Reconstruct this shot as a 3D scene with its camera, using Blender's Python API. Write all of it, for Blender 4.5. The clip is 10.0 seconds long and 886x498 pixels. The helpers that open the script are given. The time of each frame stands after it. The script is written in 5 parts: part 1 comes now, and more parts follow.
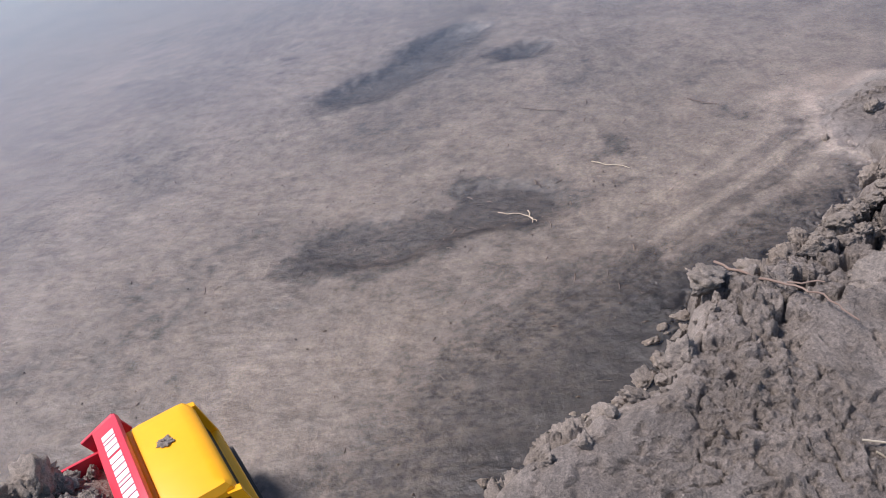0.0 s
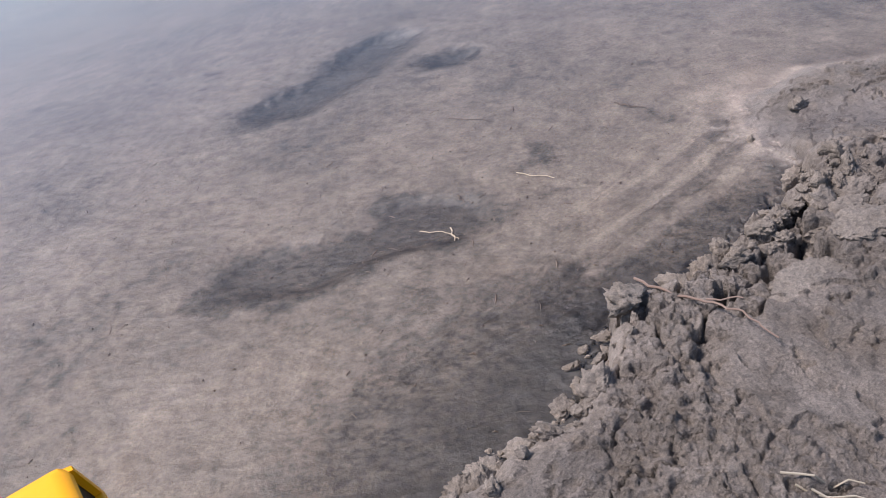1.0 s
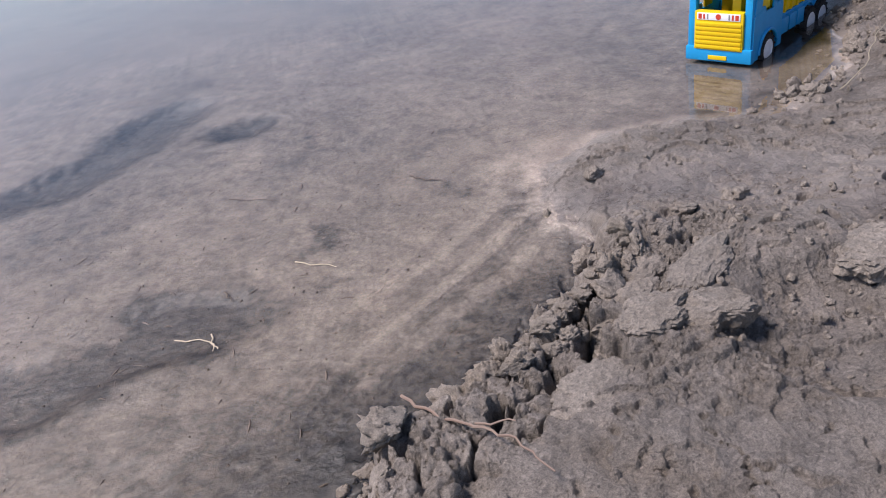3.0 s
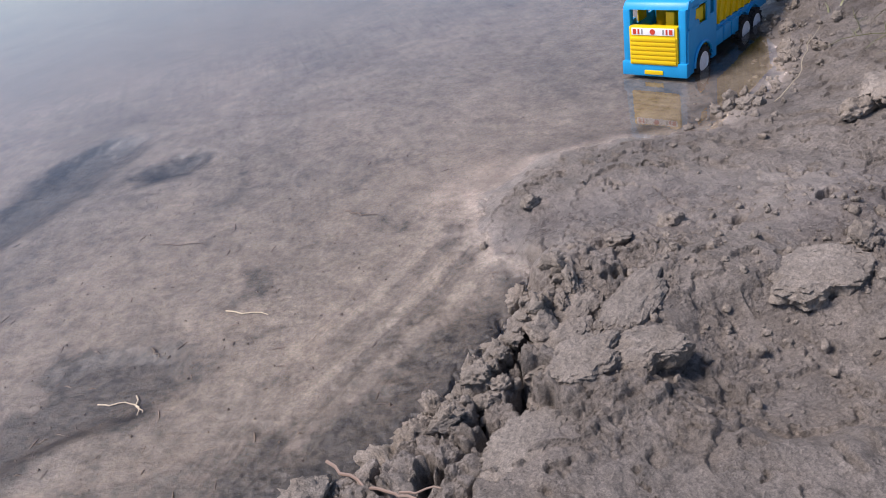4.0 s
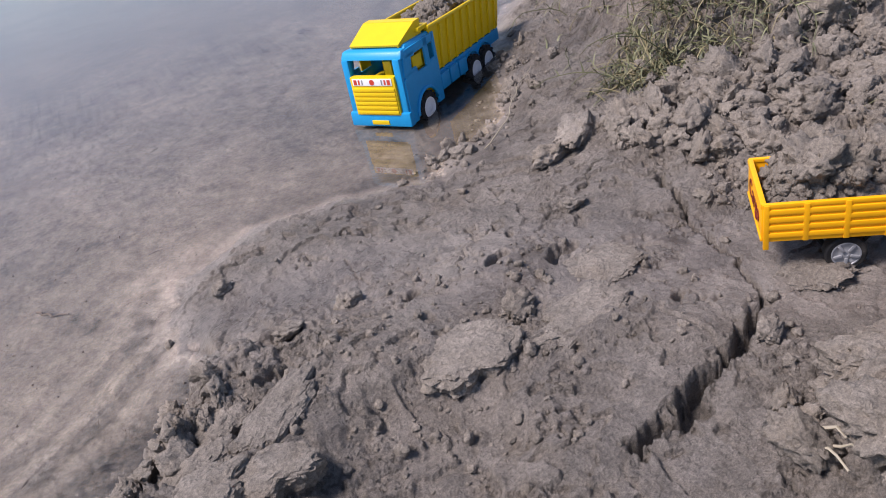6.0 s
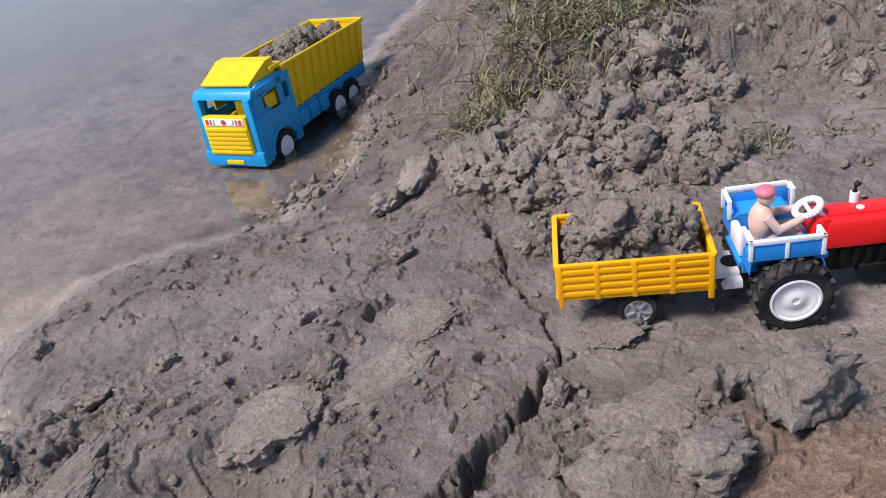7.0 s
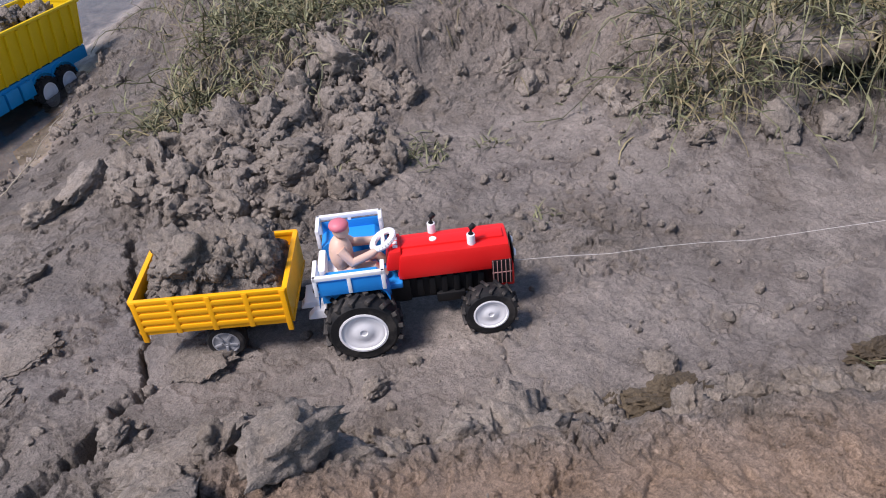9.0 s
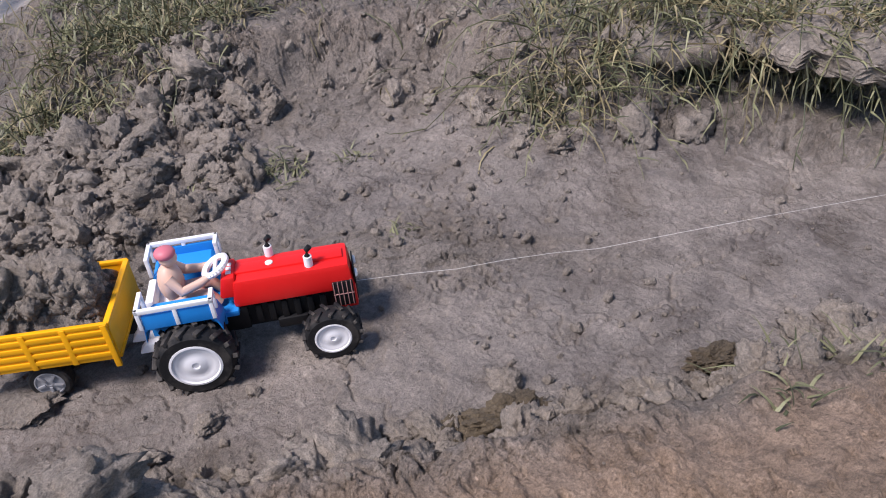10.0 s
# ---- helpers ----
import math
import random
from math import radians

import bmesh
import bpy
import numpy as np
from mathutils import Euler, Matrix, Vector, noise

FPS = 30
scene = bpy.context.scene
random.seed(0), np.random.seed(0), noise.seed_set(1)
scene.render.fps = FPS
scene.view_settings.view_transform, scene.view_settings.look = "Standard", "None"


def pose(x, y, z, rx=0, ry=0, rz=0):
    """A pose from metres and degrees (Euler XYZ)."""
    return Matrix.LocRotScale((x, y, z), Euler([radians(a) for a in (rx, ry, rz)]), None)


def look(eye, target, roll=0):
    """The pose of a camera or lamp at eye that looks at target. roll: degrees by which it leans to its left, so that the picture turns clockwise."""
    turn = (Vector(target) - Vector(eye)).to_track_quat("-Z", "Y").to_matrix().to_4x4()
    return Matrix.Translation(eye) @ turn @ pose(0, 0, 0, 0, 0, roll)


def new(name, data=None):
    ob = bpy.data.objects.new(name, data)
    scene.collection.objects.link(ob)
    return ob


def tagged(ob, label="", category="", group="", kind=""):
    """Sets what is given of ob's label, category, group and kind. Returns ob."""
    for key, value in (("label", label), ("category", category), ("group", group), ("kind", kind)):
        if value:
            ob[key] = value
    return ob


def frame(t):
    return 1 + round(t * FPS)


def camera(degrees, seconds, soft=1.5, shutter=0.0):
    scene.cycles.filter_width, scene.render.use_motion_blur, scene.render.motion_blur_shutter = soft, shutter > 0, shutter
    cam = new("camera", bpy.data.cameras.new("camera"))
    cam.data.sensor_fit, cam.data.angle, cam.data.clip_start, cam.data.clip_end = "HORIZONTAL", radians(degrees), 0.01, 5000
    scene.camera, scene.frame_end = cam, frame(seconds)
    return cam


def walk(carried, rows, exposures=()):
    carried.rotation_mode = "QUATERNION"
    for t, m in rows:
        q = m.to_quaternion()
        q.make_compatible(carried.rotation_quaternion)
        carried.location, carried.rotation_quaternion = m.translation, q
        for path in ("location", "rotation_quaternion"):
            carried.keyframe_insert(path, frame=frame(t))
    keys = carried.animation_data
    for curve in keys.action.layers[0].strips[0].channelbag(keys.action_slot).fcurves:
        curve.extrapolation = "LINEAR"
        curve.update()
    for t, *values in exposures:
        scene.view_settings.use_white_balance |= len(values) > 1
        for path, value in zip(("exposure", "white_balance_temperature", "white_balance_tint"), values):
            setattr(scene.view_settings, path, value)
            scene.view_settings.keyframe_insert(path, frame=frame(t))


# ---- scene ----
cam = camera(59.0, 10.0, 1.0)
PATH = [
    (0, (0.03, 0.01, 0.498), (-0.187, 1.688, -0.567), -12.1),
    (0.5, (0.056, 0.032, 0.493), (-0.127, 1.69, -0.612), -13.1),
    (1, (0.083, 0.059, 0.485), (-0.046, 1.738, -0.595), -13.3),
    (1.5, (0.147, 0.121, 0.45), (0.206, 1.812, -0.617), -12.4),
    (2, (0.184, 0.156, 0.433), (0.374, 1.863, -0.592), -9.9),
    (2.5, (0.189, 0.165, 0.431), (0.391, 1.877, -0.583), -9.9),
    (4, (0.244, 0.204, 0.441), (0.549, 1.904, -0.568), -12.3),
    (4.5, (0.296, 0.217, 0.441), (0.654, 1.907, -0.566), -13.3),
    (5, (0.353, 0.225, 0.435), (0.811, 1.883, -0.586), -14.4),
    (5.2, (0.354, 0.227, 0.431), (0.838, 1.876, -0.592), -14.2),
    (6.3, (0.484, 0.196, 0.442), (1.143, 1.771, -0.6), -13.1),
    (6.5, (0.493, 0.193, 0.443), (1.173, 1.763, -0.593), -13.1),
    (7, (0.561, 0.172, 0.456), (1.334, 1.684, -0.601), -11.4),
    (7.5, (0.668, 0.131, 0.474), (1.548, 1.542, -0.637), -7.6),
    (8, (0.71, 0.085, 0.485), (1.632, 1.441, -0.659), -6.6),
    (8.5, (0.735, 0.079, 0.481), (1.669, 1.412, -0.681), -6.8),
    (9, (0.772, 0.059, 0.473), (1.75, 1.337, -0.714), -6.2),
    (9.5, (0.81, 0.042, 0.476), (1.854, 1.255, -0.724), -4.8),
    (10, (0.84, 0.027, 0.464), (1.949, 1.19, -0.727), -5.0),
]
walk(cam, [(t, look(eye, target, roll)) for t, eye, target, roll in PATH], [(0.0, 0.62, 6480, 19), (5.0, 0.62, 6520, 19), (6.5, 0.60, 6480, 19), (10.0, 0.52, 6380, 19)])

# ---- light ----
SUN_ELEVATION, SUN_TURN = 58.0, 280.0
world = bpy.data.worlds.new("sky")
world.use_nodes = True
scene.world = world
wn, wl = world.node_tree.nodes, world.node_tree.links
sky = wn.new("ShaderNodeTexSky")
sky.sky_type = "NISHITA"
sky.sun_disc = False
sky.sun_elevation = radians(SUN_ELEVATION)
sky.sun_rotation = radians(SUN_TURN)
sky.air_density, sky.dust_density, sky.ozone_density = 1.0, 0.5, 1.0
wn["Background"].inputs["Strength"].default_value = 0.098
wl.new(sky.outputs["Color"], wn["Background"].inputs["Color"])
sun = new("sun", bpy.data.lights.new("sun", "SUN"))
sun.data.energy, sun.data.angle, sun.data.color = 3.6, radians(17), (1.0, 0.96, 0.92)
az, el = radians(SUN_TURN), radians(SUN_ELEVATION)
sun.matrix_world = look((math.sin(az) * math.cos(el) * 9, math.cos(az) * math.cos(el) * 9, math.sin(el) * 9), (0, 0, 0))


# ---- materials ----
def material(name):
    m = bpy.data.materials.new(name)
    m.use_nodes = True
    return m, m.node_tree.nodes, m.node_tree.links, m.node_tree.nodes["Principled BSDF"]


def noise_node(n, l, co, scale, detail=6.0, rough=0.6):
    t = n.new("ShaderNodeTexNoise")
    t.inputs["Scale"].default_value, t.inputs["Detail"].default_value, t.inputs["Roughness"].default_value = scale, detail, rough
    l.new(co, t.inputs["Vector"])
    return t.outputs["Fac"]


def ramp(n, l, fac, *stops):
    r = n.new("ShaderNodeValToRGB")
    while len(r.color_ramp.elements) < len(stops):
        r.color_ramp.elements.new(0.5)
    for e, (p, c) in zip(r.color_ramp.elements, stops):
        e.position = p
        e.color = (*c, 1) if isinstance(c, tuple) else (c, c, c, 1)
    l.new(fac, r.inputs["Fac"])
    return r.outputs["Color"]


def mix(n, l, fac, a, b, how="MIX"):
    m = n.new("ShaderNodeMix")
    m.data_type, m.blend_type = "RGBA", how
    for v, s in ((fac, m.inputs["Factor"]), (a, m.inputs["A"]), (b, m.inputs["B"])):
        if isinstance(v, (int, float)):
            s.default_value = v
        elif isinstance(v, tuple):
            s.default_value = (*v, 1)
        else:
            l.new(v, s)
    return m.outputs["Result"]


def bump(n, l, height, strength, distance, normal=None):
    b = n.new("ShaderNodeBump")
    b.inputs["Strength"].default_value, b.inputs["Distance"].default_value = strength, distance
    l.new(height, b.inputs["Height"])
    if normal is not None:
        l.new(normal, b.inputs["Normal"])
    return b.outputs["Normal"]


def attribute(n, name):
    a = n.new("ShaderNodeAttribute")
    a.attribute_name = name
    return a.outputs["Fac"]


def mud_material(name, light, dark, wet=False):
    """Clayey mud: broad damp stains, crumb-sized mottling and a little grit; wet film, sand and bed tone by the
    ground's attributes.
    """
    m, n, l, p = material(name)
    co = n.new("ShaderNodeNewGeometry").outputs["Position"]
    big = noise_node(n, l, co, 6.0, 5, 0.55)
    mid = noise_node(n, l, co, 38.0, 7, 0.62)
    fine = noise_node(n, l, co, 300.0, 5, 0.65)
    grit = noise_node(n, l, co, 900.0, 3, 0.6)
    c = ramp(n, l, big, (0.3, dark), (0.7, light))
    c = mix(n, l, 0.40, c, ramp(n, l, mid, (0.32, (0.30, 0.285, 0.26)), (0.66, (0.68, 0.67, 0.67))), "OVERLAY")
    stain = noise_node(n, l, co, 15.0, 8, 0.7)
    c = mix(n, l, ramp(n, l, stain, (0.50, 0.0), (0.66, 0.45)), c, mix(n, l, 1.0, c, (0.66, 0.59, 0.49), "MULTIPLY"))
    c = mix(n, l, 0.42, c, ramp(n, l, fine, (0.34, 0.22), (0.66, 0.78)), "OVERLAY")
    c = mix(n, l, 0.32, c, ramp(n, l, grit, (0.38, 0.2), (0.62, 0.8)), "OVERLAY")
    rough = ramp(n, l, mid, (0.35, 0.44), (0.65, 0.72))
    if wet:
        film = attribute(n, "wet")
        damp = ramp(n, l, stain, (0.40, 0.35), (0.60, 1.0))
        film = mix(n, l, 1.0, film, damp, "MULTIPLY")
        c = mix(n, l, film, c, mix(n, l, 1.0, c, (0.50, 0.50, 0.525), "MULTIPLY"))
        rough = mix(n, l, film, rough, ramp(n, l, mid, (0.35, 0.16), (0.7, 0.40)))
        c = mix(n, l, attribute(n, "sandy"), c, mix(n, l, 1.0, c, (1.40, 1.16, 0.96), "MULTIPLY"))
        # silt on the pool's bed, speckled with dark organic grains
        bed_tone = attribute(n, "bed_tone")
        speck = ramp(n, l, noise_node(n, l, co, 120.0, 6, 0.74), (0.48, (1.0, 1.0, 1.0)), (0.57, (0.30, 0.29, 0.28)))
        cloud = ramp(n, l, noise_node(n, l, co, 42.0, 8, 0.70), (0.38, (0.70, 0.70, 0.72)), (0.58, (1.16, 1.13, 1.08)))
        bed = mix(n, l, 1.0, mix(n, l, 1.0, mix(n, l, 1.0, c, (0.235, 0.226, 0.214), "MULTIPLY"), speck, "MULTIPLY"), cloud, "MULTIPLY")
        c = mix(n, l, bed_tone, c, bed)
        # a second, stronger darkening where the value passes one
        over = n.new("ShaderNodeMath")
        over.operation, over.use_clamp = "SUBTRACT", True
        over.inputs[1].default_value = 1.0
        l.new(bed_tone, over.inputs[0])
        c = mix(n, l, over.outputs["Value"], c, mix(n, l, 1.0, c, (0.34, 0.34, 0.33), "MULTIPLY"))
    l.new(c, p.inputs["Base Color"])
    l.new(rough, p.inputs["Roughness"])
    crumb = ramp(n, l, noise_node(n, l, co, 150.0, 6, 0.72), (0.36, 0.0), (0.50, 0.55), (0.66, 1.0))
    tear = ramp(n, l, noise_node(n, l, co, 48.0, 7, 0.68), (0.40, 0.0), (0.45, 0.6), (0.62, 1.0))
    nm = bump(n, l, crumb, 0.65, 0.0022)
    if wet:
        l.new(attribute(n, "crumbly"), nm.node.inputs["Strength"])
        nm = bump(n, l, tear, 0.5, 0.0030, nm)
        l.new(attribute(n, "crumbly"), nm.node.inputs["Strength"])
    else:
        nm = bump(n, l, tear, 0.35, 0.0028, nm)
    l.new(bump(n, l, grit, 0.4, 0.0004, bump(n, l, fine, 0.6, 0.0010, nm)), p.inputs["Normal"])
    return m


def plastic(name, colour, rough=0.38, dirt=0.35, muddy=0.0):
    m, n, l, p = material(name)
    co = n.new("ShaderNodeTexCoord").outputs["Object"]
    a = noise_node(n, l, co, 60.0, 5, 0.6)
    b = noise_node(n, l, co, 700.0, 4, 0.6)
    tone = mix(n, l, 0.25, colour, ramp(n, l, a, (0.3, tuple(x * 0.7 for x in colour)), (0.7, colour)))
    spots = ramp(n, l, b, (0.66 - 0.2 * muddy, 0.0), (0.74 - 0.1 * muddy, 1.0))
    patch = ramp(n, l, a, (0.55 - 0.25 * muddy, 0.0), (0.68 - 0.1 * muddy, 1.0))
    fac = mix(n, l, 1.0, mix(n, l, muddy, spots, (1.0, 1.0, 1.0)), patch, "MULTIPLY")
    f2 = mix(n, l, 1.0, fac, (dirt, dirt, dirt), "MULTIPLY")
    l.new(mix(n, l, f2, tone, (0.22, 0.19, 0.16)), p.inputs["Base Color"])
    l.new(mix(n, l, f2, ramp(n, l, b, (0.3, rough - 0.05), (0.7, rough + 0.1)), (0.85, 0.85, 0.85)), p.inputs["Roughness"])
    p.inputs["Specular IOR Level"].default_value = 0.35
    l.new(bump(n, l, a, 0.12, 0.001), p.inputs["Normal"])
    return m


MUD = mud_material("river_mud", (0.275, 0.237, 0.203), (0.210, 0.182, 0.158), wet=True)
CLOD = mud_material("clod_mud", (0.300, 0.258, 0.216), (0.205, 0.176, 0.147))
LOAD = mud_material("load_mud", (0.275, 0.235, 0.195), (0.165, 0.140, 0.115))
YELLOW = plastic("yellow_plastic", (0.80, 0.53, 0.004), 0.40, 0.25)
ORANGE = plastic("orange_yellow_plastic", (0.96, 0.43, 0.003), 0.42, 0.2)
BLUE = plastic("sky_blue_plastic", (0.003, 0.30, 0.62))
TBLUE = plastic("tractor_blue_plastic", (0.015, 0.25, 0.68))
RED = plastic("red_plastic", (0.78, 0.016, 0.014), 0.32)
SPOILER = plastic("pink_red_plastic", (0.62, 0.032, 0.055), 0.35)
WHITE = plastic("white_plastic", (0.88, 0.87, 0.87), 0.42, 0.10)
BLACK = plastic("black_plastic", (0.006, 0.006, 0.007), 0.55, 0.15)
RUBBER = plastic("tyre_rubber", (0.009, 0.009, 0.010), 0.7, 0.6, 0.35)
PALE = plastic("dull_pink_plastic", (0.42, 0.22, 0.20), 0.5)
GREY = plastic("grey_plastic", (0.28, 0.28, 0.29), 0.35)
SKIN = plastic("cream_plastic", (0.66, 0.44, 0.34), 0.45, 0.15)
PINK = plastic("pink_plastic", (0.58, 0.16, 0.20), 0.45, 0.15)
DECAL = plastic("decal_red", (0.60, 0.06, 0.03), 0.4, 0.1)
INK = plastic("dark_red_ink", (0.16, 0.015, 0.01), 0.5, 0.1)


def leaf_material(name, a, b):
    m, n, l, p = material(name)
    g = n.new("ShaderNodeNewGeometry").outputs["Random Per Island"]
    l.new(ramp(n, l, g, (0.1, a), (0.9, b)), p.inputs["Base Color"])
    p.inputs["Roughness"].default_value = 0.6
    return m


STRAW = leaf_material("dry_grass", (0.30, 0.25, 0.13), (0.09, 0.072, 0.035))
GREEN = leaf_material("green_grass", (0.048, 0.054, 0.024), (0.23, 0.225, 0.115))
TWIG = leaf_material("twig", (0.045, 0.030, 0.020), (0.11, 0.08, 0.055))
STEM = leaf_material("reddish_stem", (0.18, 0.12, 0.09), (0.25, 0.18, 0.14))
STALK = leaf_material("pale_stalk", (0.33, 0.28, 0.20), (0.40, 0.35, 0.27))
THREAD = plastic("thread", (0.75, 0.72, 0.68), 0.6, 0.1)

WATER, n_, l_, p_ = material("clear_water")
p_.inputs["Base Color"].default_value = (0.93, 0.92, 0.90, 1)
p_.inputs["Transmission Weight"].default_value = 1.0
p_.inputs["IOR"].default_value = 1.33
p_.inputs["Roughness"].default_value = 0.02
co_ = n_.new("ShaderNodeTexCoord").outputs["Object"]
l_.new(bump(n_, l_, noise_node(n_, l_, co_, 7.0, 2, 0.4), 0.05, 0.01), p_.inputs["Normal"])

# ---- ground ----
def hashed(ix, iy, seed):
    h = (ix * 374761393 + iy * 668265263 + seed * 2147483647) & 0xFFFFFFFF
    h = ((h ^ (h >> 13)) * 1274126177) & 0xFFFFFFFF
    h = ((h ^ (h >> 16)) * 2246822519) & 0xFFFFFFFF
    return ((h ^ (h >> 15)) & 0xFFFFFF) / float(0xFFFFFF)


def value_noise(x, y, seed=0):
    ix, iy = np.floor(x).astype(np.int64), np.floor(y).astype(np.int64)
    fx, fy = x - ix, y - iy
    fx, fy = fx * fx * fx * (fx * (fx * 6 - 15) + 10), fy * fy * fy * (fy * (fy * 6 - 15) + 10)
    a, b = hashed(ix, iy, seed), hashed(ix + 1, iy, seed)
    c, d = hashed(ix, iy + 1, seed), hashed(ix + 1, iy + 1, seed)
    return (a + (b - a) * fx) * (1 - fy) + (c + (d - c) * fx) * fy - 0.5


def fractal(x, y, scale, octaves=5, gain=0.5, seed=0, ridged=False):
    total, amp, f = 0.0, 1.0, scale
    for k in range(octaves):
        ca, sa = math.cos(k * 1.1), math.sin(k * 1.1)
        v = value_noise((x * ca - y * sa) * f + 3.7 * k, (x * sa + y * ca) * f, seed + k)
        total = total + amp * ((0.5 - 2 * np.abs(v)) if ridged else v)
        amp, f = amp * gain, f * 2.03
    return total


def cells(x, y, scale, seed=0):
    """Distances to the nearest and second-nearest of scattered points, and a number for the nearest."""
    x, y = x * scale, y * scale
    ix, iy = np.floor(x).astype(np.int64), np.floor(y).astype(np.int64)
    d1, d2, who = np.full(x.shape, 9.0), np.full(x.shape, 9.0), np.zeros(x.shape)
    for i in (-1, 0, 1):
        for j in (-1, 0, 1):
            px, py = ix + i + hashed(ix + i, iy + j, seed), iy + j + hashed(ix + i, iy + j, seed + 77)
            d = np.hypot(px - x, py - y)
            near = d < d1
            d2 = np.where(near, d1, np.minimum(d2, d))
            who = np.where(near, hashed(ix + i, iy + j, seed + 5), who)
            d1 = np.where(near, d, d1)
    return d1, d2, who


def step(v, a, b):
    t = np.clip((v - a) / (b - a), 0, 1)
    return t * t * (3 - 2 * t)


def line_distance(x, y, pts):
    best, side = np.full(x.shape, 1e9), np.ones(x.shape)
    for (ax, ay), (bx, by) in zip(pts, pts[1:]):
        ux, uy = bx - ax, by - ay
        t = np.clip(((x - ax) * ux + (y - ay) * uy) / (ux * ux + uy * uy), 0, 1)
        d = np.hypot(x - ax - t * ux, y - ay - t * uy)
        s = np.sign(ux * (y - ay) - uy * (x - ax))
        side = np.where(d < best - 1e-9, s, side)
        best = np.minimum(best, d)
    return best, side


# the water's edge, with the bank on its right-hand side
SHORE = [(-40, -30), (-0.6, 0.02), (-0.2, 0.28), (-0.02, 0.41), (0.05, 0.46), (0.125, 0.495), (0.15, 0.56), (0.18, 0.62), (0.26, 0.668), (0.325, 0.695),
         (0.36, 0.738), (0.42, 0.788), (0.455, 0.84), (0.445, 0.90), (0.44, 0.97), (0.47, 1.04), (0.555, 1.085), (0.655, 1.08), (0.79, 1.03),
         (0.84, 1.08), (0.905, 1.09), (1.0, 1.165), (1.075, 1.34), (1.2, 1.53), (1.4, 1.68), (2.5, 2.6), (40, 50)]
# the foot of the grassy bank, which rises on its right-hand side when seen from the far end
FOOT = [(2.1, -1.0), (1.83, 0.06), (1.77, 0.20), (1.735, 0.31), (1.66, 0.395), (1.56, 0.415), (1.48, 0.455), (1.45, 0.52), (1.46, 0.60), (1.47, 0.68), (1.40, 0.76), (1.31, 0.80), (1.22, 0.86),
        (1.12, 0.97), (1.13, 1.15), (1.25, 1.40), (1.5, 1.6), (3, 2.7), (40, 44)]
# the edge of the mound beside the camera
MOUND = [(2.6, -1.4), (1.5, -0.02), (1.33, 0.105), (1.2, 0.185), (1.09, 0.262), (0.98, 0.345), (0.88, 0.435), (0.77, 0.455), (0.71, 0.33), (0.70, -3)]
TRACK = [(0.3, 0.78), (0.52, 0.88), (0.64, 0.83), (0.84, 0.64), (1.0, 0.48), (1.3, 0.23), (1.7, -0.09)]


def bell(x, y, cx, cy, r, e=1.0, turn=0.0):
    c, s = math.cos(radians(turn)), math.sin(radians(turn))
    u, v = (x - cx) * c + (y - cy) * s, (-(x - cx) * s + (y - cy) * c) / e
    return np.exp(-(u * u + v * v) / (r * r))


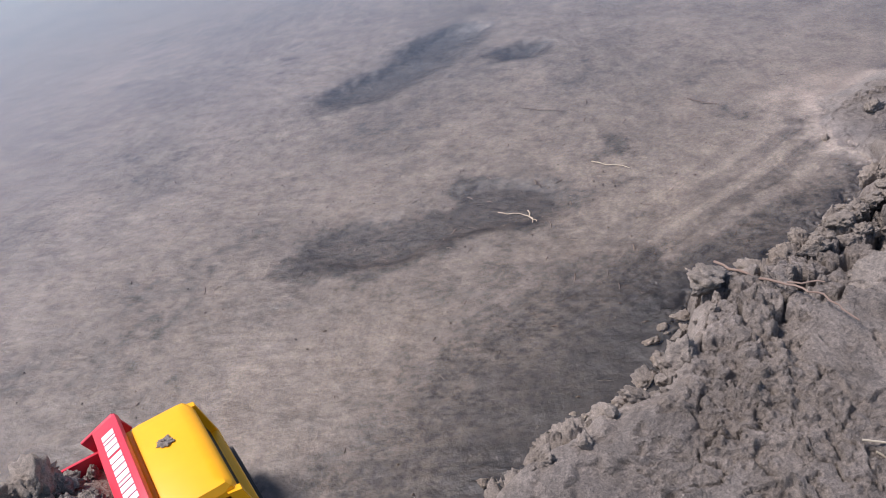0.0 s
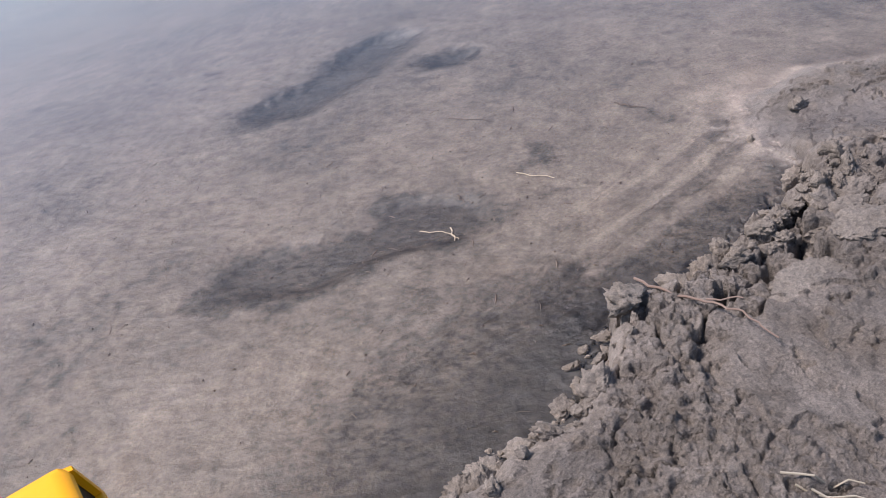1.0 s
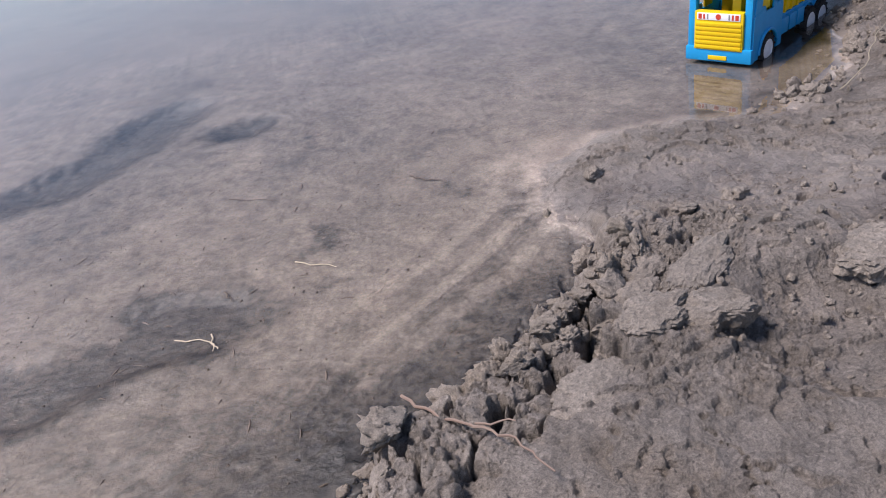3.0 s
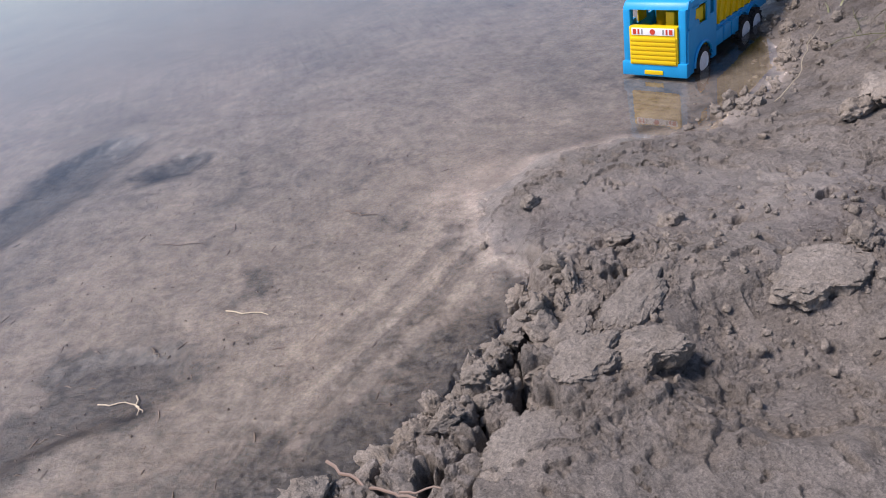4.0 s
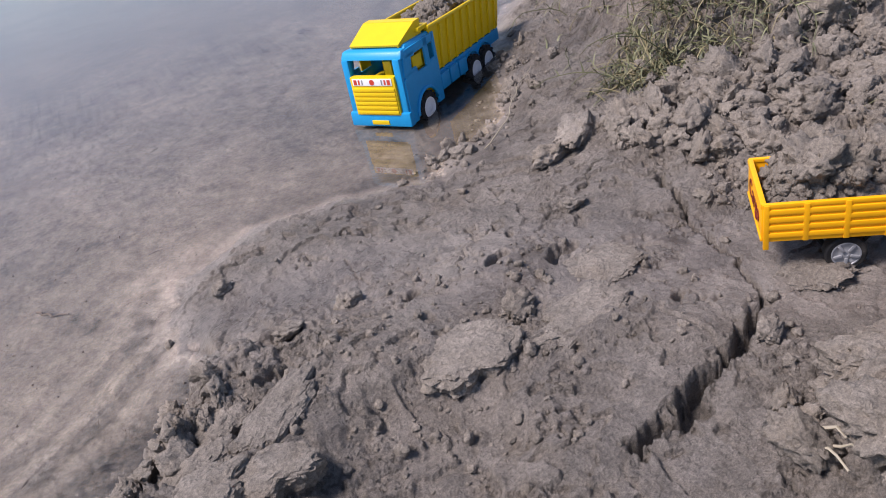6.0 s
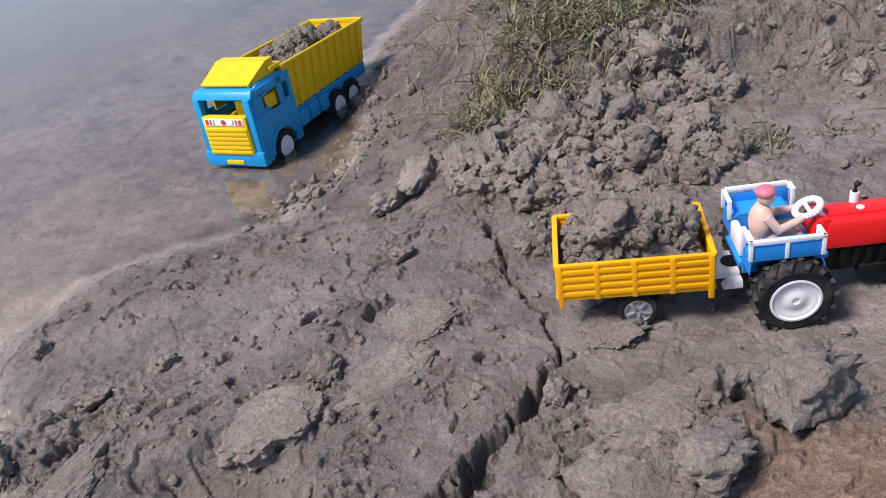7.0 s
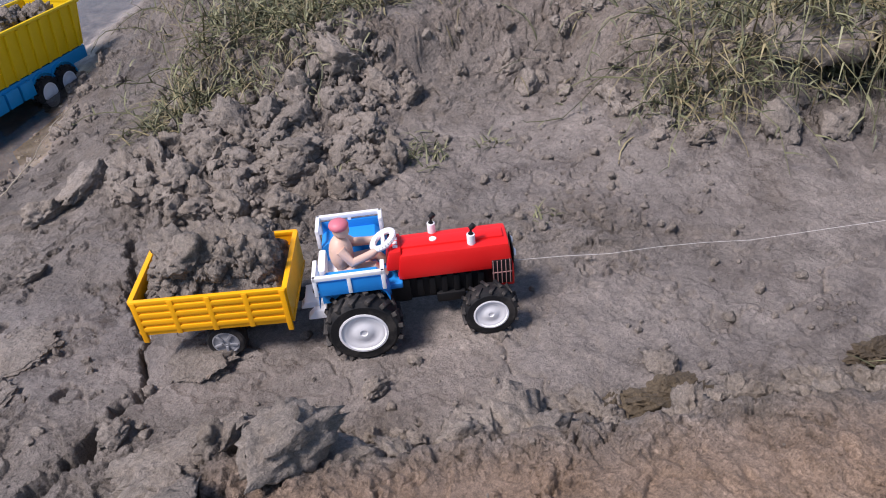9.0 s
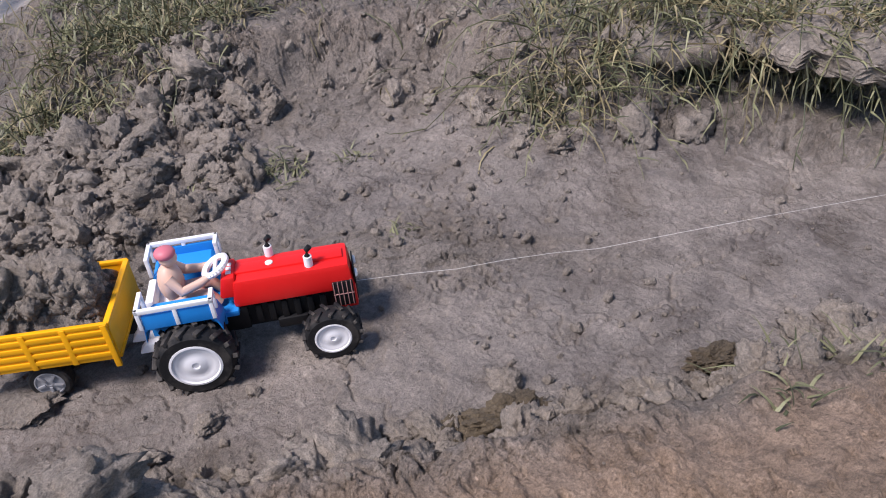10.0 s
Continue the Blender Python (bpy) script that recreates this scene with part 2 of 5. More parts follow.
def ground(x, y, fine=True):
    """Height and wetness of the ground."""
    x, y = np.asarray(x, float), np.asarray(y, float)
    wx, wy = x + 0.020 * fractal(x, y, 14, 4, 0.55, 3), y + 0.020 * fractal(x, y, 14, 4, 0.55, 9)
    d, s = line_distance(wx, wy, SHORE)
    d = -d * s
    cliff = step(wy + 0.35 * (wx - 0.45), 0.93, 0.78) * step(wx, 0.75, 0.45)
    inland = np.clip(d, 0, None)
    low = 0.038 * (1 - np.exp(-inland / 0.15))
    high = 0.046 * (1 - np.exp(-inland / 0.009)) - 0.010 * step(d, 0.08, 0.25)
    out = np.clip(-d, 0, None)
    bed = -0.004 * (cliff + (1 - cliff) * step(out, 0, 0.08)) - 0.010 * (1 - np.exp(-out / 0.10)) - 0.012 * (1 - np.exp(-out / 0.8))
    z = np.where(d > 0, low * (1 - cliff) + high * cliff, 0.0) + np.where(d > 0, 0, bed)
    # hollow pressed into the bank, and the swellings round it
    z = z - 0.021 * step(bell(wx, wy, 0.540, 0.592, 0.088, 0.90, 20), 0.22, 0.66)
    z = z + 0.016 * bell(x, y, 0.70, 0.75, 0.07) + 0.014 * bell(x, y, 0.58, 0.70, 0.05) + 0.010 * bell(x, y, 0.76, 0.60, 0.09, 0.6, -35)
    # the trodden track
    dt, _ = line_distance(x, y, TRACK)
    dt2, _ = line_distance(x, y, [(1.18, 0.66), (1.34, 0.56), (1.42, 0.36), (1.55, 0.10)])
    track = np.maximum(step(dt, 0.11, 0.05), step(dt2, 0.13, 0.07)) * step(d, -0.02, 0.05)
    # grassy bank
    df, sf = line_distance(wx, wy, FOOT)
    df = -df * sf
    bank = step(df, -0.01, 0.065)
    z = z + 0.022 * step(df, -0.20, 0.0) + 0.062 * bank + 0.03 * step(df, 0.1, 0.9)
    z = z - 0.030 * step(bell(wx, wy, 1.40, 0.90, 0.035, 0.6, 0), 0.35, 0.7)
    # mound near the camera
    dm, sm = line_distance(wx, wy, MOUND)
    dm = dm * sm
    mound = step(dm, -0.005, 0.050) * step(wx, 0.70, 0.80)
    z = z + 0.062 * mound + 0.02 * step(dm, 0.05, 0.25) * step(wx, 0.68, 0.9)
    # heap of dug earth
    heap = np.clip(bell(x, y, 1.09, 0.80, 0.13, 0.75, 140) + 0.8 * bell(x, y, 1.24, 0.84, 0.07), 0, 1)
    z = z + 0.020 * heap
    # wheel ruts and scour in the wet sand
    along = (x - 0.02) * 0.80 + (y - 0.62) * 0.60
    across = -(x - 0.02) * 0.60 + (y - 0.62) * 0.80 + 0.02 * fractal(x, y, 5, 3, 0.5, 31)
    ruts = step(along, -0.25, 0.0) * step(along, 0.66, 0.45) * step(np.abs(across - 0.015 - 0.03 * fractal(x, y, 7, 4, 0.5, 35)), 0.105, 0.02)
    furrow = fractal(along * 0.05, across, 42, 4, 0.6, 33)
    z = z + ruts * 0.0025 * furrow * step(-d, -0.03, 0.01)
    # footprint-like hollows on the pond's bed
    sunk = step(bell(wx, wy, -0.20, 1.42, 0.14, 0.5, 30) + bell(wx, wy, -0.08, 1.60, 0.10, 0.7, 40) + bell(wx, wy, 0.07, 1.47, 0.06, 0.8), 0.08, 0.95)
    algae = bell(wx, wy, -0.14, 0.86, 0.14, 0.5, 10) + 0.8 * bell(wx, wy, 0.02, 0.90, 0.10, 0.6, -20)
    z = z - 0.028 * sunk - 0.010 * step(algae, 0.3, 0.8)
    # crack across the bank
    crack, _ = line_distance(x + 0.014 * fractal(x, y, 32, 5, 0.6, 51), y + 0.014 * fractal(x, y, 32, 5, 0.6, 52),
                             [(0.93, 0.78), (0.885, 0.68), (0.865, 0.60), (0.843, 0.56), (0.79, 0.538), (0.72, 0.515), (0.66, 0.50)])
    wide = 0.0035 + 0.0035 * step(y, 0.57, 0.535)
    lip = step(0.58 * (x - 0.70) - (y - 0.515), -0.02, 0.02)
    z = z - (0.020 + 0.008 * step(y, 0.57, 0.54)) * step(crack, wide, wide * 0.5) + 0.005 * step(crack, 0.07, 0.0) * step(y, 0.62, 0.54) * (1 - lip)
    for px, py, pr, pd in ((0.707, 0.757, 0.016, 0.017), (0.768, 0.722, 0.020, 0.016), (0.745, 0.80, 0.010, 0.012), (0.475, 0.735, 0.016, 0.025), (0.372, 0.640, 0.018, 0.028),
                           (0.455, 0.690, 0.014, 0.020), (0.62, 0.775, 0.012, 0.012), (0.80, 0.60, 0.010, 0.010)):
        z = z - pd * step(bell(wx, wy, px, py, pr, 0.6, 30) + 0.35 * fractal(x, y, 45, 3, 0.6, 57), 0.32, 0.52)
    # roughness: smooth under water and on the track, torn and flaky on the bank
    near = step(np.maximum(np.abs(x - 0.55) - 1.3, np.abs(y - 0.9) - 0.95), 0.6, 0.0)
    rough = step(d, -0.02, 0.05) * (1 - 0.62 * track) * near
    z = z + 0.008 * fractal(x, y, 4, 3, 0.5, 11) * (0.3 + 0.7 * rough)
    z = z + 0.0026 * fractal(x, y, 22, 4, 0.5, 17) * (0.35 + rough) * near
    edge = step(np.abs(d - 0.045), 0.075, 0.03) * cliff * step(wx, 0.10, 0.24)
    lump = np.clip(0.9 * heap + 0.15 * bank * step(df, 0.2, 0.05) + 0.35 * mound * step(dm, 0.09, 0.03), 0, 1)
    if fine:
        # broken blocks along the cut edge of the bank, parted by deep gaps
        bx, by = x + 0.030 * fractal(x, y, 18, 4, 0.6, 41), y + 0.030 * fractal(x, y, 18, 4, 0.6, 42)
        c1, c2, who = cells(bx, by, 21, 24)
        gap = c2 - c1
        z = z + edge * (0.020 * (who - 0.62) * step(gap, 0.03, 0.12) - 0.038 * step(gap, 0.13, 0.03) * step(fractal(x, y, 8, 3, 0.5, 45), -0.25, 0.05))
        # crumbled earth on the heap and the rims
        c1, c2, who = cells(x + 0.01 * fractal(x, y, 30, 3, 0.5, 71), y + 0.01 * fractal(x, y, 30, 3, 0.5, 72), 38, 4)
        z = z + lump * (0.017 * (who - 0.35) * step(c2 - c1, 0.0, 0.20) + 0.004 * np.sqrt(np.clip(1 - c1 * c1, 0, 1)) - 0.010 * step(c2 - c1, 0.12, 0.0))
        patch = step(fractal(x, y, 10, 5, 0.6, 91), 0.16, 0.32)
        torn_zone = np.clip(lump + edge + 0.75 * rough * patch, 0, 1)
        c1, c2, who = cells(x + 0.007 * fractal(x, y, 70, 3, 0.6, 73), y + 0.007 * fractal(x, y, 70, 3, 0.6, 74), 85, 14)
        z = z + torn_zone * (0.0060 * (who - 0.4) * step(c2 - c1, 0.0, 0.18) - 0.0030 * step(c2 - c1, 0.10, 0.0))
        z = z + (0.0030 * fractal(x, y, 70, 3, 0.6, 23)) * (0.40 * near + 0.75 * rough * (0.25 + patch + edge))
        # flakes: thin lifted layers that end in torn, sharp-edged ledges
        for scale, levels, rise, seed, how in ((6.0, 3.6, 0.0062, 63, 1.0), (19.0, 4.5, 0.0036, 64, 0.15 + 0.9 * patch)):
            leaf = fractal(x, y, scale, 5, 0.58, seed) * levels + 20
            part_of = leaf - np.floor(leaf)
            z = z + rise * rough * how * (1 - 0.5 * lump) * (step(part_of, 0.0, 0.05) - part_of ** 0.6)
        # drying cracks
        lines = np.abs(fractal(x, y, 6, 6, 0.58, 97))
        z = z - 0.012 * step(lines, 0.016, 0.004) * rough * step(fractal(x, y, 5, 3, 0.5, 99), -0.04, 0.06)
        pits = step(fractal(x, y, 20, 5, 0.62, 61), 0.44, 0.50) * rough
        z = z - 0.005 * pits
    wet = step(z, 0.020, 0.002) * step(z, -0.012, -0.003) * 0.6 + 0.75 * track + 0.35 * fractal(x, y, 14, 4, 0.6, 83) * track
    wet = np.clip(wet + 0.6 * fractal(x, y, 7, 4, 0.5, 81) * step(z, 0.06, 0.01) + 0.8 * bell(x, y, 1.08, 1.26, 0.13, 1.4, 55) + 0.3 * bell(x, y, 0.520, 0.600, 0.04)
                  + 0.8 * bell(x, y, 0.615, 0.665, 0.03), 0, 1)
    under = step(z, 0.0, -0.006)
    # bed tone: silt and algae, darker in hollows and along the cut bank's foot
    bed_tone = under * (0.72 + near * (0.18 * fractal(x, y, 5, 4, 0.6, 87) + 0.20 * fractal(x, y, 45, 3, 0.6, 88)) + 0.85 * sunk
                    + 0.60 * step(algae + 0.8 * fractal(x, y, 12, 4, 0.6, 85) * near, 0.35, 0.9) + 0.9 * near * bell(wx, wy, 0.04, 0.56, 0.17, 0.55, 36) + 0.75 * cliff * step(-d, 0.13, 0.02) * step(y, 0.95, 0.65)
                    - ruts * 0.28 * step(furrow, 0.0, 0.45) - 0.5 * bell(wx, wy, 0.45, 1.08, 0.10, 0.35, 35))
    GROUND_EXTRA[0] = np.clip(0.10 + 0.9 * rough, 0, 1)
    GROUND_EXTRA[1] = np.clip(bed_tone, 0, 2)
    GROUND_EXTRA[2] = np.clip(mound * step(dm, 0.03, 0.09) + 0.2 * bank * step(df, 0.10, 0.04), 0, 1) * step(z, 0.01, 0.03) * near
    return z, wet


GROUND_EXTRA = [None, None, None]


def height(x, y):
    return float(ground(np.array([x]), np.array([y]), True)[0][0])


def spread(lo, hi, pitch, far, before=0.0, after=0.0, coarse=0.004):
    """Grid lines: fine from lo to hi, coarser for a stretch on each side, then widening out to the horizon."""
    core = list(np.arange(lo - before, lo - 1e-9, coarse)) + list(np.arange(lo, hi, pitch)) + list(np.arange(hi, hi + after, coarse))
    out, v, st = [], core[-1], coarse
    while v < far:
        st *= 1.08
        v += st
        out.append(v)
    back, v, st = [], core[0], coarse
    while v > -far:
        st *= 1.08
        v -= st
        back.append(v)
    return np.array(back[::-1] + core + out)


def sheet(name, xs, ys, heights, mat, wet=None, crumbly=None, bed_tone=None, sandy=None):
    me = bpy.data.meshes.new(name)
    nx, ny = len(xs), len(ys)
    gx, gy = np.meshgrid(xs, ys)
    verts = np.stack([gx.ravel(), gy.ravel(), heights.ravel()], 1)
    i = np.arange(nx * ny).reshape(ny, nx)
    faces = np.stack([i[:-1, :-1], i[:-1, 1:], i[1:, 1:], i[1:, :-1]], -1).reshape(-1, 4)
    me.vertices.add(len(verts))
    me.vertices.foreach_set("co", verts.ravel().astype(np.float32))
    me.loops.add(faces.size)
    me.loops.foreach_set("vertex_index", faces.ravel().astype(np.int32))
    me.polygons.add(len(faces))
    me.polygons.foreach_set("loop_start", (np.arange(len(faces)) * 4).astype(np.int32))
    me.polygons.foreach_set("use_smooth", np.ones(len(faces), bool))
    me.update(calc_edges=True)
    if wet is not None:
        a = me.attributes.new("wet", "FLOAT", "POINT")
        a.data.foreach_set("value", wet.ravel().astype(np.float32))
    if sandy is not None:
        a = me.attributes.new("sandy", "FLOAT", "POINT")
        a.data.foreach_set("value", sandy.ravel().astype(np.float32))
    if bed_tone is not None:
        a = me.attributes.new("bed_tone", "FLOAT", "POINT")
        a.data.foreach_set("value", bed_tone.ravel().astype(np.float32))
    if crumbly is not None:
        a = me.attributes.new("crumbly", "FLOAT", "POINT")
        a.data.foreach_set("value", crumbly.ravel().astype(np.float32))
    me.materials.append(mat)
    return new(name, me)


xs, ys = spread(0.12, 1.56, 0.0016, 60, 0.75, 0.26), spread(0.20, 1.08, 0.0016, 60, 0.16, 0.62)
gx, gy = np.meshgrid(xs, ys)
gz, gw = ground(gx, gy)
gc, gs, gy_ = GROUND_EXTRA
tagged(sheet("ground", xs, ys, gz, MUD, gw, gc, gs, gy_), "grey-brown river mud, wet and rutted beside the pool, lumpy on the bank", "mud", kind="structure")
wxs, wys = spread(-0.55, 1.85, 0.02, 60, coarse=0.02), spread(0.02, 1.75, 0.02, 60, coarse=0.02)
water = sheet("water", wxs, wys, np.zeros((len(wys), len(wxs))), WATER)
water.visible_shadow = False
tagged(water, "clear shallow still water reflecting a pale sky", "water", kind="structure")


# ---- building helpers ----
def part(name, bm, mat, parent, label="", smooth=True):
    me = bpy.data.meshes.new(name)
    bm.to_mesh(me)
    bm.free()
    for m in (mat if isinstance(mat, (list, tuple)) else (mat,)):
        me.materials.append(m)
    if smooth:
        me.polygons.foreach_set("use_smooth", [True] * len(me.polygons))
        me.set_sharp_from_angle(angle=radians(38))
    ob = new(name, me)
    if parent is not None:
        ob.parent = parent
    if label:
        ob["label"] = label
    return ob


def box(bm, x0, x1, y0, y1, z0, z1, bevel=0.0008, m=None, mi=0, taper=None):
    """taper: (dx0, dx1, dy) by which the top is drawn in at the back, the front and the sides."""
    v = [bm.verts.new((x, y, z)) for z in (z0, z1) for y in (y0, y1) for x in (x0, x1)]
    if taper:
        for k, (sx, sy) in enumerate(((1, 1), (-1, 1), (1, -1), (-1, -1))):
            v[4 + k].co.x += taper[0] if sx > 0 else -taper[1]
            v[4 + k].co.y += sy * taper[2]
    f = [bm.faces.new([v[i] for i in q]) for q in ((0, 2, 3, 1), (4, 5, 7, 6), (0, 1, 5, 4), (2, 6, 7, 3), (0, 4, 6, 2), (1, 3, 7, 5))]
    for q in f:
        q.material_index = mi
    if bevel:
        r = bmesh.ops.bevel(bm, geom=list({e for q in f for e in q.edges}), offset=bevel, segments=2, affect="EDGES", profile=0.6)
        v = list({w for q in r["faces"] for w in q.verts} | {w for w in v if w.is_valid})
        for q in r["faces"]:
            q.material_index = mi
    if m is not None:
        bmesh.ops.transform(bm, matrix=m, verts=v)
    return bm


def turned(bm, profile, segs=32, m=None, mi=0, phase=0.0):
    """A body of revolution about the y axis from (radius, y) pairs."""
    rings = []
    for r, y in profile:
        rings.append([bm.verts.new((r * math.cos(2 * math.pi * k / segs + phase), y, r * math.sin(2 * math.pi * k / segs + phase))) for k in range(segs)])
    made = []
    for a, b in zip(rings, rings[1:]):
        for k in range(segs):
            made.append(bm.faces.new((a[k], b[k], b[(k + 1) % segs], a[(k + 1) % segs])))
    made.append(bm.faces.new(rings[0]))
    made.append(bm.faces.new(rings[-1][::-1]))
    for f in made:
        f.material_index = mi
    bmesh.ops.recalc_face_normals(bm, faces=made)
    if m is not None:
        bmesh.ops.transform(bm, matrix=m, verts=[v for r in rings for v in r])
    return bm


def tube(bm, pts, r, segs=8, mi=0):
    """A round rod along a line of points."""
    pts = [Vector(p) for p in pts]
    rr = r if isinstance(r, (list, tuple)) else [r] * len(pts)
    rings = []
    for k, p in enumerate(pts):
        t = (pts[min(k + 1, len(pts) - 1)] - pts[max(k - 1, 0)]).normalized()
        a = t.orthogonal().normalized() if abs(t.z) > 0.95 else t.cross(Vector((0, 0, 1))).normalized()
        b = t.cross(a)
        rings.append([bm.verts.new(p + rr[k] * (math.cos(2 * math.pi * j / segs) * a + math.sin(2 * math.pi * j / segs) * b)) for j in range(segs)])
    made = []
    for u, v in zip(rings, rings[1:]):
        for j in range(segs):
            made.append(bm.faces.new((u[j], v[j], v[(j + 1) % segs], u[(j + 1) % segs])))
    made += [bm.faces.new(rings[0]), bm.faces.new(rings[-1])]
    for f in made:
        f.material_index = mi
    bmesh.ops.recalc_face_normals(bm, faces=made)
    return bm


def ball(bm, c, r, sub=2, scale=(1, 1, 1), m=None, mi=0, rough=0.0, freq=1.0):
    res = bmesh.ops.create_icosphere(bm, subdivisions=sub, radius=1.0)
    for v in res["verts"]:
        q = v.co.copy()
        k = 1.0
        if rough:
            s = Vector(c) * 37.0
            k += rough * (1.1 * noise.noise(q * 1.3 * freq + s) + 0.7 * noise.noise(q * 3.1 * freq + s) + 0.45 * noise.noise(q * 7.0 * freq + s))
        v.co = Vector(c) + Vector((q.x * scale[0], q.y * scale[1], q.z * scale[2])) * r * k
        if m is not None:
            v.co = m @ v.co
    for v in res["verts"]:
        for f in v.link_faces:
            f.material_index = mi
    return bm


def unit_clods(count, sub, seed):
    """Unit lumps with a crumbly outline, as vertices and faces."""
    out = []
    local = np.random.default_rng(int(seed) + 3)
    for k in range(count):
        bm = bmesh.new()
        ball(bm, (0, 0, 0), 1.0, sub, (1, 0.9, 0.8))
        off = Vector((seed + 3.1 * k, 7.7 * k, 1.3))
        cuts = [(Vector(local.normal(0, 1, 3)).normalized(), local.uniform(0.48, 0.78)) for _ in range(8)]
        for v in bm.verts:
            q = v.co.copy()
            d = 0.55 * noise.noise(q * 1.1 + off) + 0.40 * noise.noise(q * 2.5 + off) + 0.26 * noise.noise(q * 5.5 + off) - 0.42 * abs(noise.noise(q * 3.3 - off))
            q = q * (1.1 + d)
            for way, far in cuts:                     # broken faces
                over = q.dot(way) - far
                if over > 0:
                    q -= way * over * 0.85
            v.co = q * (1.0 + ((0.20 * noise.noise(q * 8.0 + off) + 0.15 * noise.noise(q * 17.0 + off)) if sub > 2 else 0.0))
        bm.verts.ensure_lookup_table()
        out.append((np.array([v.co for v in bm.verts]), np.array([[v.index for v in f.verts] for f in bm.faces])))
        bm.free()
    return out


SMALL, LARGE = unit_clods(8, 3, 1.0), unit_clods(10, 4, 40.0)
rng = np.random.default_rng(5)


def turn_matrix(a, b, c):
    return np.array(Euler((a, b, c)).to_matrix())


def mud_heap(name, x0, x1, y0, y1, z0, top, seed, mat, place, label):
    """A load of mud clods that fills a box and rises over it."""
    local = np.random.default_rng(seed)
    vs, fs, k = [], [], 0
    n = 24
    u, v = np.meshgrid(np.linspace(0, 1, n), np.linspace(0, 1, n))
    dome = np.clip(1 - np.abs(2 * u - 1) ** 3, 0, 1) * np.clip(1 - np.abs(2 * v - 1) ** 3, 0, 1)
    base = np.stack([(x0 + (x1 - x0) * u).ravel(), (y0 + (y1 - y0) * v).ravel(), (z0 + 0.001 + (top - z0) * (0.30 + 0.45 * dome)).ravel()], 1)
    i = np.arange(n * n).reshape(n, n)
    vs.append(base)
    tri = np.concatenate([np.stack([i[:-1, :-1], i[:-1, 1:], i[1:, 1:]], -1).reshape(-1, 3), np.stack([i[:-1, :-1], i[1:, 1:], i[1:, :-1]], -1).reshape(-1, 3)])
    fs.append(tri)
    k = len(base)
    lumps = []
    for size, count in ((0.019, 9), (0.0135, 16), (0.009, 36), (0.0055, 90), (0.0030, 170)):
        for _ in range(count):
            r_ = size * local.uniform(0.75, 1.2)
            x, y = local.uniform(x0 + r_, x1 - r_), local.uniform(y0 + r_, y1 - r_)
            p, q = 2 * (x - x0) / (x1 - x0) - 1, 2 * (y - y0) / (y1 - y0) - 1
            z = z0 + (top - z0) * (0.30 + 0.55 * max(0, 1 - abs(p) ** 3) * max(0, 1 - abs(q) ** 3)) + 0.1 * r_
            w, f = (LARGE if size > 0.008 else SMALL)[int(local.integers(8))]
            w = w @ turn_matrix(*local.uniform(0, 6.28, 3)).T * r_ * local.uniform(0.8, 1.2, 3)
            w = w + (x, y, z)
            w[:, 0], w[:, 1], w[:, 2] = np.clip(w[:, 0], x0, x1), np.clip(w[:, 1], y0, y1), np.maximum(w[:, 2], z0)
            if size > 0.012:
                lumps.append((w, f))
                continue
            vs.append(w)
            fs.append(f + k)
            k += len(w)
    heap = None
    for w, f in [(np.concatenate(vs), np.concatenate(fs))] + lumps:
        me = bpy.data.meshes.new(name if heap is None else "lump")
        me.from_pydata(w.tolist(), [], f.tolist())
        me.materials.append(mat)
        me.polygons.foreach_set("use_smooth", [True] * len(me.polygons))
        ob = new(me.name if heap is None else "lump", me)
        if heap is None:
            heap = ob
        else:
            ob.parent = heap
    heap.matrix_world = place
    return tagged(heap, label, "mud")


